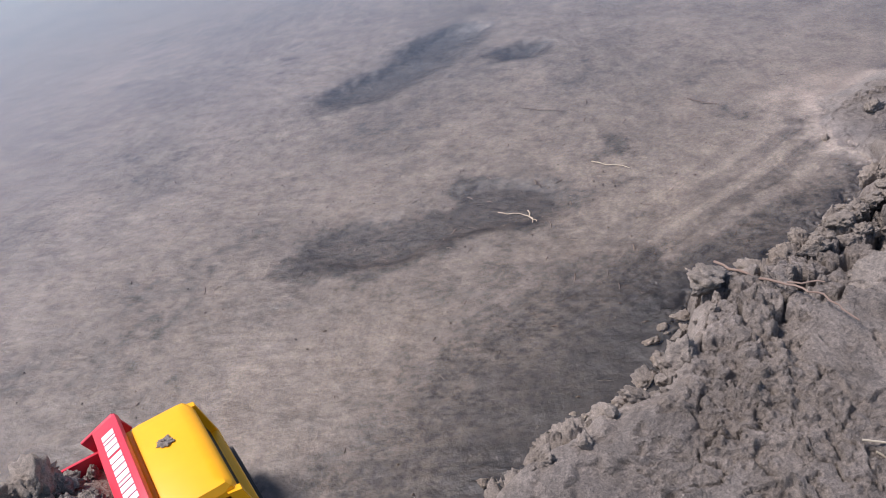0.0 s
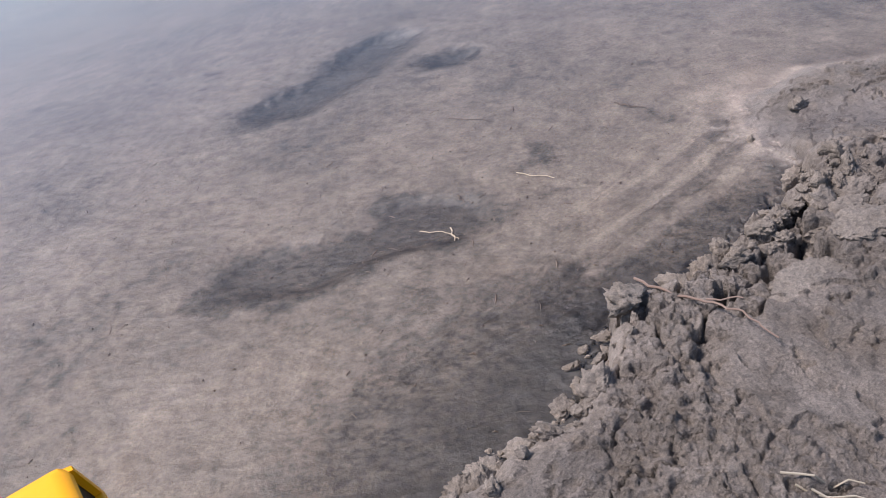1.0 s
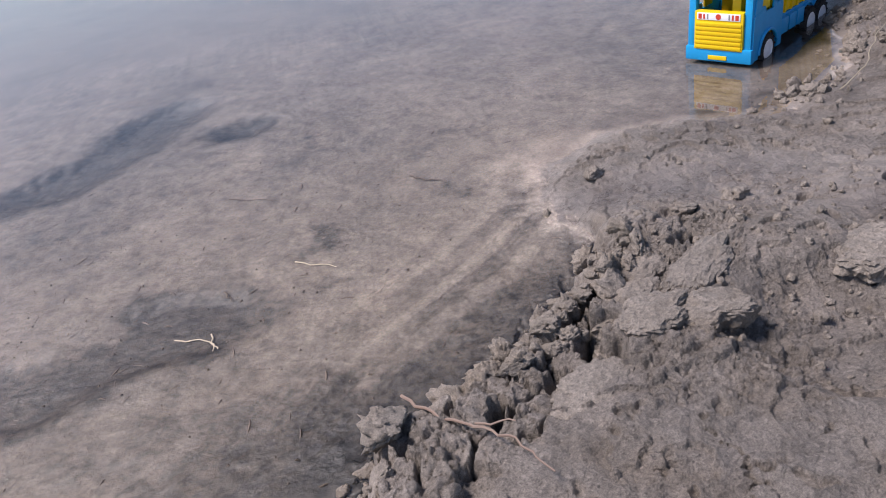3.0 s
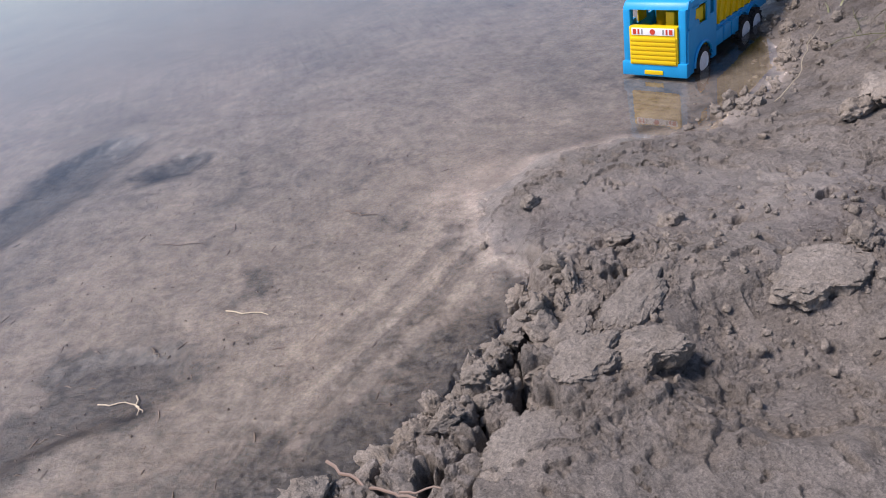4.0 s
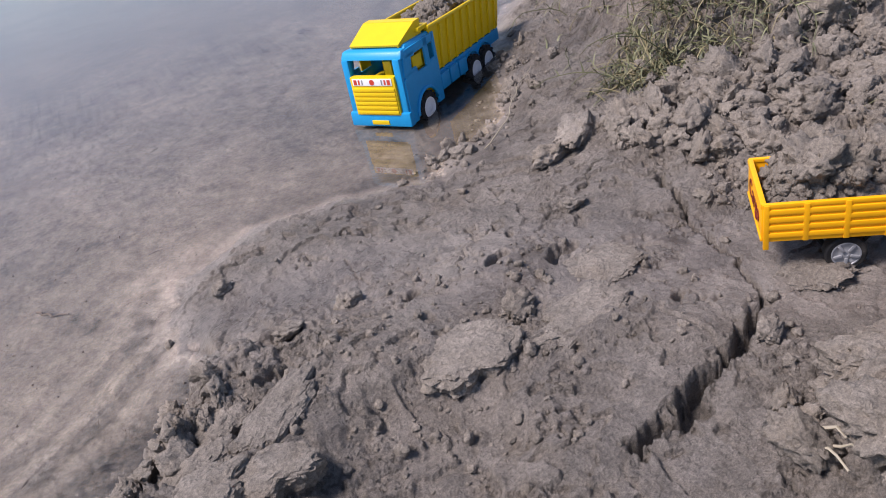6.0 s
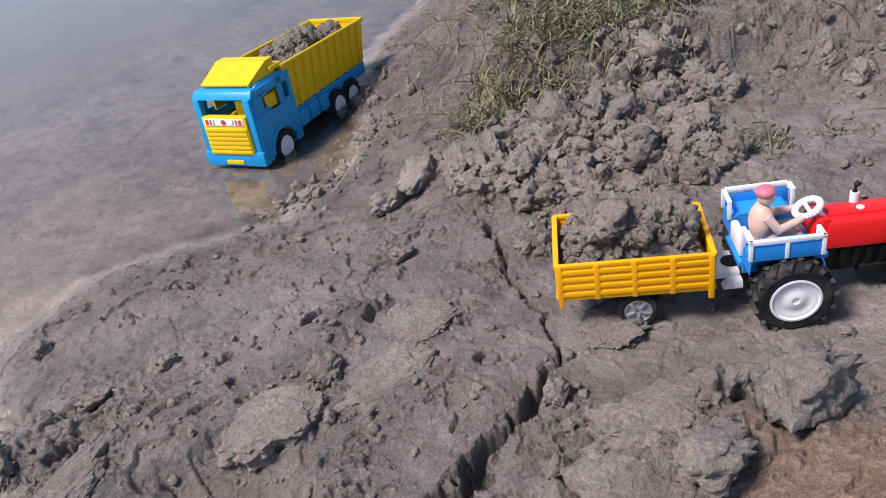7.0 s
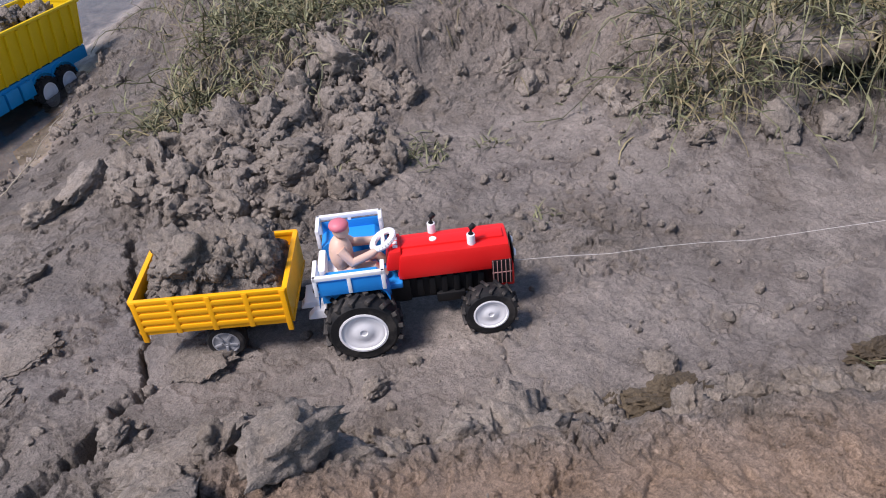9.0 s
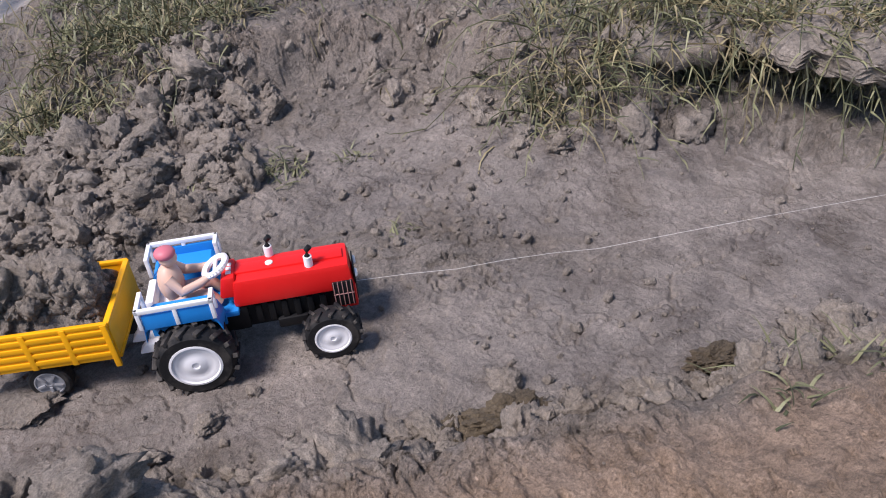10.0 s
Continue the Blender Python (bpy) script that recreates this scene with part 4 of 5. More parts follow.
    # tipper body: sloping front, flared sides with ribs
    a, b, z0, z1, wb = -0.158, 0.056, 0.064, 0.132, 0.048
    bm = bmesh.new()
    box(bm, a, b, -wb + 0.004, wb - 0.004, z0, z0 + 0.004, 0.0008)
    panel(bm, [(b, -wb + 0.003, z0), (b, wb - 0.003, z0), (b + 0.022, wb + 0.003, z1 + 0.006), (b + 0.022, -wb - 0.003, z1 + 0.006)], 0.003, (-1, 0, 0.2))
    panel(bm, [(a, -wb + 0.003, z0), (a, wb - 0.003, z0), (a - 0.010, wb + 0.003, z1), (a - 0.010, -wb - 0.003, z1)], 0.003, (1, 0, 0.1))
    box(bm, b + 0.018, b + 0.046, -0.050, 0.050, z1 + 0.004, z1 + 0.010, 0.0012)
    box(bm, a - 0.013, a - 0.006, -0.053, 0.053, z1 - 0.004, z1 + 0.003, 0.0010)
    body = part("tipper_body", bm, YELLOW, t, "yellow tipper body with ribbed flared sides")
    for s in (-1, 1):
        bm = bmesh.new()
        panel(bm, [(a, s * (wb - 0.004), z0), (b, s * (wb - 0.004), z0), (b + 0.022, s * (wb + 0.003), z1 + 0.004), (a - 0.010, s * (wb + 0.003), z1)], 0.003, (0, -s, 0.1))
        part("side_wall", bm, YELLOW, body)
        bm = bmesh.new()
        tube(bm, [(a - 0.010, s * (wb + 0.003), z1), (b + 0.024, s * (wb + 0.003), z1 + 0.004)], 0.0030, 8)
        part("top_rim", bm, YELLOW, body)
        for k in range(9):
            bm = bmesh.new()
            x = a + 0.010 + k * 0.024
            m = Matrix.Translation((x, s * (wb - 0.003), z0)) @ Matrix.Rotation(radians(-6 * s), 4, "X")
            box(bm, -0.0024, 0.0024, -0.0022, 0.0022, 0.0, z1 - z0 - 0.001, 0.0008, m)
            part("rib", bm, YELLOW, body)
    return t


BLUE_TRUCK = pose(0.946, 1.337, -0.0215, 0, -2.2, -146.0)
dump_truck(BLUE_TRUCK)
mud_heap("mud_load", -0.157, 0.062, -0.0450, 0.0450, 0.0690, 0.146, 21, LOAD, BLUE_TRUCK, "dark crumbly mud filling the blue truck's tipper")


def tipper_lorry(place):
    t = new("toy_tipper_lorry")
    t.matrix_world = place
    tagged(t, "yellow plastic toy lorry with a red lettered roof board", "toy truck")
    w = 0.062
    for y in (-0.056, 0.056):
        for x in (0.078, -0.075, -0.120):
            wheel(t, x, y, 0.024, 0.024, 0.016, 14, 0.68)
    bm = bmesh.new()                                       # cab shell, rounded roof that slopes to the windscreen
    box(bm, 0.040, 0.107, -w, w, 0.022, 0.066, 0.0040)
    part("cab", bm, ORANGE, t, "yellow plastic cab")
    bm = bmesh.new()
    box(bm, 0.046, 0.099, -w + 0.003, w - 0.003, 0.096, 0.110, 0.0075, taper=(0.000, 0.008, 0.004))
    part("roof", bm, ORANGE, t, "rounded yellow cab roof with a speck of mud")
    bm = bmesh.new()
    box(bm, 0.040, 0.048, -w + 0.003, w - 0.003, 0.060, 0.104, 0.0020)
    part("cab_back", bm, ORANGE, t)
    for s in (-1, 1):
        bm = bmesh.new()
        panel(bm, [(0.088, s * (w - 0.003), 0.102), (0.098, s * (w - 0.003), 0.100), (0.106, s * (w - 0.001), 0.064), (0.098, s * (w - 0.001), 0.064)], 0.006, (0, -s, 0))
        part("pillar", bm, ORANGE, t)
        bm = bmesh.new()
        panel(bm, [(0.070, s * (w - 0.003), 0.102), (0.078, s * (w - 0.003), 0.102), (0.078, s * w, 0.064), (0.070, s * w, 0.064)], 0.004, (0, -s, 0))
        part("pillar", bm, ORANGE, t)
    bm = bmesh.new()
    panel(bm, [(0.092, -w + 0.009, 0.099), (0.092, w - 0.009, 0.099), (0.100, w - 0.007, 0.066), (0.100, -w + 0.007, 0.066)], 0.0015, (-1, 0, -0.5))
    part("windscreen", bm, BLACK, t, "dark windscreen")
    for s in (-1, 1):
        bm = bmesh.new()
        panel(bm, [(0.050, s * (w - 0.004), 0.098), (0.086, s * (w - 0.004), 0.098), (0.096, s * (w - 0.003), 0.066), (0.050, s * (w - 0.003), 0.066)], 0.0015, (0, -s, 0))
        part("side_window", bm, BLACK, t, "dark side window")
    bm = bmesh.new()
    box(bm, 0.106, 0.112, -w, w, 0.020, 0.036, 0.0020)
    part("bumper", bm, BLACK, t)
    bm = bmesh.new()                                       # red board, tilted back, with turned ends
    m = Matrix.Translation((0.032, 0, 0.113)) @ Matrix.Rotation(radians(-22), 4, "Y")
    box(bm, -0.011, 0.012, -0.068, 0.068, -0.003, 0.003, 0.0014, m)
    for s in (-1, 1):
        box(bm, -0.022, 0.010, s * 0.0685 - 0.0016, s * 0.0685 + 0.0016, -0.020, 0.003, 0.0010, m)
    board = part("roof_board", bm, SPOILER, t, "pinkish red board with white lettering")
    y = 0.052
    for k, wd in enumerate((6, 3, 6, 6, 0, 6, 6, 6, 6, 3, 6, 6, 6)):
        if wd:
            bm = bmesh.new()
            box(bm, -0.0045, 0.0065, y - wd * 0.001, y, 0.0028, 0.0036, 0, m)
            part("mark", bm, WHITE, board, "white bar of lettering")
        y -= wd * 0.001 + 0.0016
    a, b, z0, z1, wb = -0.165, 0.020, 0.052, 0.098, 0.061
    bm = bmesh.new()
    box(bm, -0.165, 0.040, -0.026, 0.026, 0.030, 0.050, 0.0010)
    part("chassis", bm, BLACK, t)
    bm = bmesh.new()
    box(bm, a, b, -wb, wb, z0, z0 + 0.004, 0.0008)
    for s in (-1, 1):
        box(bm, a, b, s * wb - 0.0015, s * wb + 0.0015, z0, z1, 0.0008)
    for x in (a, b):
        box(bm, x - 0.0015, x + 0.0015, -wb, wb, z0, z1, 0.0008)
    part("tipper_body", bm, SPOILER, t, "red tipper body")
    return t


LORRY = pose(-0.308, 0.375, -0.012, 0, 0, 34.0)
tipper_lorry(LORRY)
mud_heap("mud_load", -0.164, 0.019, -0.0595, 0.0595, 0.0570, 0.138, 33, CLOD, LORRY, "dry grey mud heaped in the yellow toy lorry")


# ---- clods, twigs and grass ----
LUMPS = []
for v_, f_ in LARGE:
    me_ = bpy.data.meshes.new("mud_clod")
    me_.from_pydata(v_.tolist(), [], f_.tolist())
    me_.materials.append(CLOD)
    me_.polygons.foreach_set("use_smooth", [True] * len(me_.polygons))
    LUMPS.append(me_)


def crumbs(name, where, label, mat, single=0.0105):
    """Lumps of earth from rows of x, y, size: the larger ones each a thing, the small ones in one mesh."""
    vs, fs, k = [], [], 0
    where = np.array(where)
    zs = ground(where[:, 0], where[:, 1])[0]
    for (x, y, r), z in zip(where, zs):
        if r > single:
            ob = new("mud_clod", LUMPS[int(rng.integers(10))])
            sx, sy, sz = (float(q) for q in r * rng.uniform(0.75, 1.25, 3))
            ob.matrix_world = pose(float(x), float(y), float(z) + 0.25 * float(r), *(float(q) for q in rng.uniform(0, 360, 3))) @ Matrix.Diagonal((sx, sy, sz, 1))
            tagged(ob, "rough broken " + label.split(" ", 1)[1].replace("clods", "clod", 1), "mud clod", name.replace("_", " "))
            continue
        v, f = (LARGE if r > 0.007 else SMALL)[int(rng.integers(8))]
        v = v @ turn_matrix(*rng.uniform(0, 6.28, 3)).T * r * rng.uniform(0.75, 1.25, 3)
        vs.append(v + (x, y, z + 0.25 * r))
        fs.append(f + k)
        k += len(v)
    me = bpy.data.meshes.new(name)
    me.from_pydata(np.concatenate(vs).tolist(), [], np.concatenate(fs).tolist())
    me.materials.append(mat)
    me.polygons.foreach_set("use_smooth", [True] * len(me.polygons))
    return tagged(new(name, me), label, "mud clods", kind="stuff")


def scatter(cx, cy, rx, ry, turn, count, lo, hi):
    a, q = rng.uniform(0, 6.28, count), np.sqrt(rng.uniform(0, 1, count))
    c, s = math.cos(radians(turn)), math.sin(radians(turn))
    u, v = rx * q * np.cos(a), ry * q * np.sin(a)
    r = lo + (hi - lo) * rng.uniform(0, 1, count) ** 3
    return np.stack([cx + u * c - v * s, cy + u * s + v * c, r], 1)


def along(pts, width, count, lo, hi):
    pts = np.array(pts)
    seg = np.hypot(*(pts[1:] - pts[:-1]).T)
    k = rng.choice(len(seg), count, p=seg / seg.sum())
    p = pts[k] + (pts[k + 1] - pts[k]) * rng.uniform(0, 1, (count, 1)) + rng.normal(0, width, (count, 2))
    return np.column_stack([p, lo + (hi - lo) * rng.uniform(0, 1, count) ** 3])


crumbs("heap_clods", np.concatenate([scatter(1.08, 0.79, 0.16, 0.10, 140, 560, 0.003, 0.021), scatter(1.24, 0.84, 0.10, 0.06, 120, 200, 0.003, 0.020),
                                     scatter(0.98, 0.70, 0.06, 0.05, 0, 110, 0.003, 0.010)]),
       "loose clods of dug grey-brown earth in a heap", CLOD)
crumbs("edge_clods", np.concatenate([along(SHORE[3:8], 0.014, 90, 0.003, 0.015) + (-0.004, 0.004, 0), along(SHORE[8:12], 0.016, 170, 0.002, 0.013) + (0.022, -0.018, 0), along(SHORE[18:23], 0.025, 130, 0.003, 0.012)]),
       "wet clods of grey mud along the water's edge", CLOD)
crumbs("bank_clods", np.concatenate([along(FOOT[1:14], 0.035, 330, 0.003, 0.016), along(MOUND[2:8], 0.020, 240, 0.003, 0.020)]),
       "small clods of dry earth fallen from the bank", CLOD)
crumbs("track_crumbs", np.concatenate([along(TRACK[2:], 0.10, 420, 0.0012, 0.0060), scatter(0.62, 0.66, 0.22, 0.14, 0, 300, 0.0012, 0.006), scatter(1.30, 0.55, 0.20, 0.16, 0, 220, 0.0012, 0.007)]),
       "scattered mud crumbs on the trodden bank", CLOD)


def clod(x, y, size, stretch=(1, 1, 1), turn=0.0, k=0, label="lump of crumbly grey-brown mud on the bank"):
    v, f = LARGE[k % 10]
    me = bpy.data.meshes.new("mud_clod")
    me.from_pydata((v * size * np.array(stretch)).tolist(), [], f.tolist())
    me.materials.append(CLOD)
    me.polygons.foreach_set("use_smooth", [True] * len(me.polygons))
    ob = new("mud_clod", me)
    ob.matrix_world = pose(x, y, height(x, y) + 0.3 * size * stretch[2], 0, 0, turn)
    return tagged(ob, label, "mud clod", "lumps of mud on the bank")


for k, (x, y, size, st, turn) in enumerate([
        (0.487, 0.958, 0.012, (1.1, 1, 0.9), 20), (0.418, 0.925, 0.006, (1, 1, 1), 0), (0.581, 0.813, 0.012, (1.2, 1, 0.9), 60),         (0.690, 0.680, 0.016, (1.2, 0.9, 0.8), 30), (0.945, 0.93, 0.026, (1.5, 0.7, 0.75), 35), (0.90, 0.552, 0.018, (1.1, 1.2, 0.5), 10), (0.925, 0.56, 0.011, (1, 1, 0.6), 60),
        (0.835, 0.80, 0.013, (1.2, 1, 0.8), 0), (0.88, 0.915, 0.022, (1.3, 0.9, 0.8), 160), (1.026, 0.53, 0.009, (1.2, 1, 0.8), 40), (0.975, 0.43, 0.011, (1.1, 0.9, 0.8), 0),
        (1.10, 0.86, 0.030, (1.1, 1, 1.0), 50), (1.06, 0.80, 0.024, (1, 1, 1), 0), (1.25, 0.85, 0.030, (1.2, 1, 0.9), 80), (1.16, 0.81, 0.022, (1, 1, 1), 0),
        (1.00, 0.335, 0.022, (1.1, 1, 0.9), 30), (0.768, 0.400, 0.030, (1.2, 1, 0.9), -20), (0.800, 0.375, 0.024, (1.2, 1, 0.9), 10), (0.745, 0.440, 0.022, (1.1, 1, 0.9), 50), (0.760, 0.365, 0.030, (1, 1.2, 0.8), 80), (0.875, 0.375, 0.030, (1.2, 0.9, 0.8), 0),
        (1.49, 0.40, 0.030, (1.1, 0.9, 1.0), 0), (1.53, 0.36, 0.024, (1, 1, 0.9), 60), (1.015, 0.312, 0.032, (1.1, 1, 0.9), 70), (0.985, 0.318, 0.024, (1, 1.1, 0.9), 20), (0.90, 0.368, 0.026, (1.2, 0.9, 0.8), -30), (1.045, 0.285, 0.020, (1, 1, 0.9), 0), (0.187, 0.606, 0.020, (1.0, 1.3, 0.9), 0), (0.143, 0.515, 0.018, (1, 1, 0.9), 0), (0.081, 0.493, 0.016, (1.1, 1, 0.9), 0), (0.036, 0.474, 0.015, (1, 1.2, 0.8), 40),
        (-0.005, 0.43, 0.014, (1.2, 1, 0.8), 70), (0.84, 0.804, 0.012, (1.1, 1, 1), 0), (0.81, 0.525, 0.012, (1.2, 0.9, 0.8), 30), (0.885, 0.478, 0.010, (1.2, 0.9, 0.8), -20), (0.93, 0.44, 0.012, (1.2, 0.9, 0.8), -25), (0.245, 0.64, 0.018, (1, 1.2, 0.9), 20), (0.52, 0.80, 0.013, (1.3, 1, 0.8), 0), (0.40, 0.70, 0.020, (1.2, 1, 0.7), 40)]):
    clod(x, y, size, st, turn, k)


MOSS = mud_material("mossy_earth", (0.15, 0.115, 0.07), (0.075, 0.056, 0.035))


def slab(x, y, size, stretch, turn, lift, mat=CLOD, label="flat torn plate of drying mud on the bank"):
    """A flat plate of mud with a ragged, undercut rim."""
    bm = bmesh.new()
    bmesh.ops.create_icosphere(bm, subdivisions=5, radius=1.0)
    off = Vector((x * 31.0, y * 17.0, size * 90.0))
    for v in bm.verts:
        q = v.co.copy()
        flat = Vector((q.x, q.y, 0))
        k = 1.0 + 0.34 * noise.noise(flat * 1.4 + off) + 0.20 * noise.noise(flat * 3.3 + off) + 0.14 * noise.noise(q * 7.0 + off) + 0.07 * noise.noise(q * 15.0 + off)
        up = math.copysign(abs(q.z) ** 0.55, q.z)
        k += 0.10 * abs(noise.noise(q * 4.0 + off)) 
        v.co = Vector((q.x * k * stretch[0], q.y * k * stretch[1], (up + 0.22 * noise.noise(q * 2.6 - off) + 0.10 * noise.noise(q * 9.0 - off)) * stretch[2] * (1.0 if q.z > 0 else 1.6))) * size
    ob = part("mud_plate", bm, mat, None)
    ob.matrix_world = pose(x, y, height(x, y) + lift - 0.45 * size * stretch[2], 4, -3, turn)
    return tagged(ob, label, "mud plate", "torn plates of mud")


for x, y, size, st, turn, lift in ((0.630, 0.662, 0.036, (1.1, 0.85, 0.30), -10, 0.006), (0.478, 0.690, 0.034, (1.4, 0.55, 0.24), 42, 0.002), (0.440, 0.720, 0.026, (1.2, 0.7, 0.35), 50, 0.004),
                                   (0.405, 0.672, 0.030, (1.2, 0.8, 0.35), 30, 0.004), (0.410, 0.640, 0.026, (1.1, 0.8, 0.4), 10, 0.004), (0.455, 0.634, 0.028, (1.2, 0.7, 0.40), -20, 0.006),
                                   (0.375, 0.625, 0.024, (1.1, 0.9, 0.4), 60, 0.004), (0.340, 0.590, 0.026, (1.3, 0.8, 0.25), 30, 0.001), (0.950, 0.945, 0.034, (1.4, 0.8, 0.40), 35, 0.006),
                                   (0.780, 0.690, 0.030, (1.3, 0.8, 0.22), -30, 0.002), (0.725, 0.640, 0.034, (1.4, 0.7, 0.18), 10, 0.001), (0.895, 0.560, 0.022, (1.1, 1.2, 0.30), 10, 0.004),
                                   (0.832, 0.432, 0.044, (1.25, 0.72, 0.42), -24, 0.012)):
    slab(x, y, size, st, turn, lift)
for x, y, size, st, turn, k in ((1.115, 0.262, 0.019, (1.7, 0.9, 0.8), -32, 3), (1.080, 0.285, 0.013, (1.3, 0.9, 0.8), 10, 5), (1.255, 0.185, 0.013, (1.5, 0.8, 0.7), -30, 7)):
    bm = bmesh.new()
    ball(bm, (0.01 * k, 0, 0), 1.0, 5, (1, 1, 1), Matrix.Diagonal((size * st[0], size * st[1], size * st[2], 1)) @ Matrix.Translation((-0.01 * k, 0, 0)), 0, 0.42, 1.6)
    ob = part("mossy_clod", bm, MOSS, None)
    ob.matrix_world = pose(x, y, height(x, y) + 0.25 * size, 0, 0, turn)
    tagged(ob, "brown mossy ridge of earth on the near mound", "mud clod")


def stick(name, pts, r, mat, label, cat="twig", lift=0.002):
    bm = bmesh.new()
    out = []
    for p, q in zip(pts, pts[1:]):
        for k in range(5):
            u = k / 5
            out.append((p[0] + (q[0] - p[0]) * u, p[1] + (q[1] - p[1]) * u, (p[2] + (q[2] - p[2]) * u) if len(p) > 2 else None))
    out.append((pts[-1][0], pts[-1][1], pts[-1][2] if len(pts[-1]) > 2 else None))
    line = []
    for k, (x, y, z) in enumerate(out):
        x, y = x + 0.0015 * math.sin(k * 2.3), y + 0.0015 * math.cos(k * 1.7)
        line.append((x, y, z if z is not None else height(x, y) + lift + r))
    tube(bm, line, [r * (1 - 0.5 * k / len(line)) for k in range(len(line))], 6)
    return tagged(part(name, bm, mat, None), label, cat)


spot = LORRY @ Vector((0.066, 0.016, 0.1105))
bm = bmesh.new()
ball(bm, spot, 0.006, 3, (1.2, 0.8, 0.35), None, 0, 0.6)
tagged(part("mud_splash", bm, LOAD, None), "dark splash of mud on the yellow roof", "mud")
stick("twig", [(0.051, 1.189), (0.113, 1.151)], 0.0012, TWIG, "thin dark twig lying on the muddy bottom")
stick("leaf_scrap", [(0.295, 1.120), (0.312, 1.098), (0.330, 1.086)], 0.0020, TWIG, "dark curled leaf scrap on the muddy bottom", "leaf")
stick("stalk", [(0.130, 0.971), (0.176, 0.938)], 0.0012, STALK, "pale dry stalk on the muddy bottom", "stalk")
stick("stalk", [(-0.003, 0.880), (0.030, 0.868), (0.045, 0.842)], 0.0010, STALK, "pale bent straw on the muddy bottom", "stalk")
stick("stalk", [(0.035, 0.875), (0.040, 0.841)], 0.0010, STALK, "pale bent straw on the muddy bottom", "stalk")
stick("twig", [(0.049, 0.945), (0.057, 0.93)], 0.0012, TWIG, "tiny dark twig on the muddy bottom")
stick("stem", [(0.205, 0.644, 0.036), (0.228, 0.597, 0.048), (0.248, 0.573, 0.054), (0.270, 0.549, 0.056), (0.284, 0.518, 0.052)], 0.0014, STEM, "dry reddish stem lying over the mud edge", "stem")
stick("stem", [(0.248, 0.573, 0.055), (0.275, 0.560, 0.062)], 0.0009, STEM, "short dry side stem on the mud", "stem")
stick("stem", [(0.860, 1.030, 0.012), (0.905, 1.045, 0.030), (0.960, 1.100, 0.045), (1.010, 1.138, 0.050)], 0.0009, STALK, "bleached root at the water's edge", "stem")
for k in range(3):
    stick("stalk", [(0.748 + 0.006 * k, 0.446 - 0.005 * k), (0.742 + 0.012 * k, 0.405)], 0.0013, STALK, "pale dry straw caught on the crumbly mound", "stalk", 0.012)
for k in range(5):
    x, y = 0.236 + 0.007 * k, 0.392 - 0.007 * k
    stick("stalk", [(x, y), (x + 0.05, y - 0.01 - 0.012 * k)], 0.0009, STALK, "pale straw lying on the mud bank", "stalk", 0.004)
tip = TRACTOR @ Vector((0.125, 0.0, 0.040))
stick("pull_thread", [(tip.x, tip.y, tip.z), (1.30, 0.318, 0.060), (1.60, 0.085, 0.075), (1.9, -0.15, 0.10)], 0.00018, THREAD, "thin pale thread tied to the tractor", "thread")


def blades(name, roots, lo, hi, width, mat, label, droop=1.0, kind="stuff", cat="grass", lift=0.0):
    """Curved tapering blades from an array of roots."""
    n = len(roots)
    z = ground(roots[:, 0], roots[:, 1])[0] - 0.003 + lift
    az, ln = rng.uniform(0, 6.28, n), rng.uniform(lo, hi, n)
    lean, bend = rng.uniform(0.1, 0.9, n) * droop, rng.uniform(0.3, 1.6, n) * droop
    segs = 6
    side = np.stack([-np.sin(az), np.cos(az), np.zeros(n)], 1)
    p = np.column_stack([roots, z])
    rows = []
    for k in range(segs + 1):
        w = width * (1 - (k / segs) ** 1.6) * 0.5 + 0.00012
        tw = side * w
        rows += [p - tw, p + tw]
        a = lean + bend * (k / segs)
        wob = rng.normal(0, 0.12, n)
        stp = ln[:, None] / segs * np.stack([np.sin(a) * np.cos(az + wob), np.sin(a) * np.sin(az + wob), np.cos(a)], 1)
        p = p + stp
    v = np.stack(rows, 1).reshape(-1, 3)
    m = 2 * (segs + 1)
    base = (np.arange(n) * m)[:, None]
    q = np.array([(2 * k, 2 * k + 1, 2 * k + 3, 2 * k + 2) for k in range(segs)])
    f = (base[:, :, None] + q[None]).reshape(-1, 4)
    me = bpy.data.meshes.new(name)
    me.from_pydata(v.tolist(), [], f.tolist())
    me.materials.append(mat)
    return tagged(new(name, me), label, cat, kind=kind)


def patches(spots, count):
    r = np.concatenate([np.column_stack([rng.normal(x, w, int(count * k)), rng.normal(y, w, int(count * k))]) for x, y, w, k in spots])
    return r


LAWN = [(1.10, 0.985, 0.030, 0.8), (1.06, 0.965, 0.020, 0.4), (1.17, 1.00, 0.045, 1.2), (1.25, 1.00, 0.05, 1.4), (1.33, 1.02, 0.06, 1.4), (1.30, 1.14, 0.08, 1.4), (1.45, 1.05, 0.09, 1.4), (1.6, 1.0, 0.12, 1.2),
        (1.5, 1.3, 0.15, 1.2), (1.24, 0.935, 0.025, 0.6), (1.36, 0.93, 0.03, 0.6)]
RIM = [(1.48, 0.500, 0.022, 1.2), (1.53, 0.48, 0.03, 1.2), (1.58, 0.46, 0.02, 0.7), (1.72, 0.42, 0.04, 1.4), (1.78, 0.27, 0.03, 1.4), (1.56, 0.56, 0.04, 1.0), (1.84, 0.42, 0.07, 1.0), (1.75, 0.60, 0.08, 0.8), (1.64, 0.54, 0.04, 0.5), (1.9, 0.2, 0.09, 1.0)]
blades("bank_grass", patches(LAWN, 85), 0.025, 0.06, 0.0026, GREEN, "short grey-green grass on the bank top", 1.5)
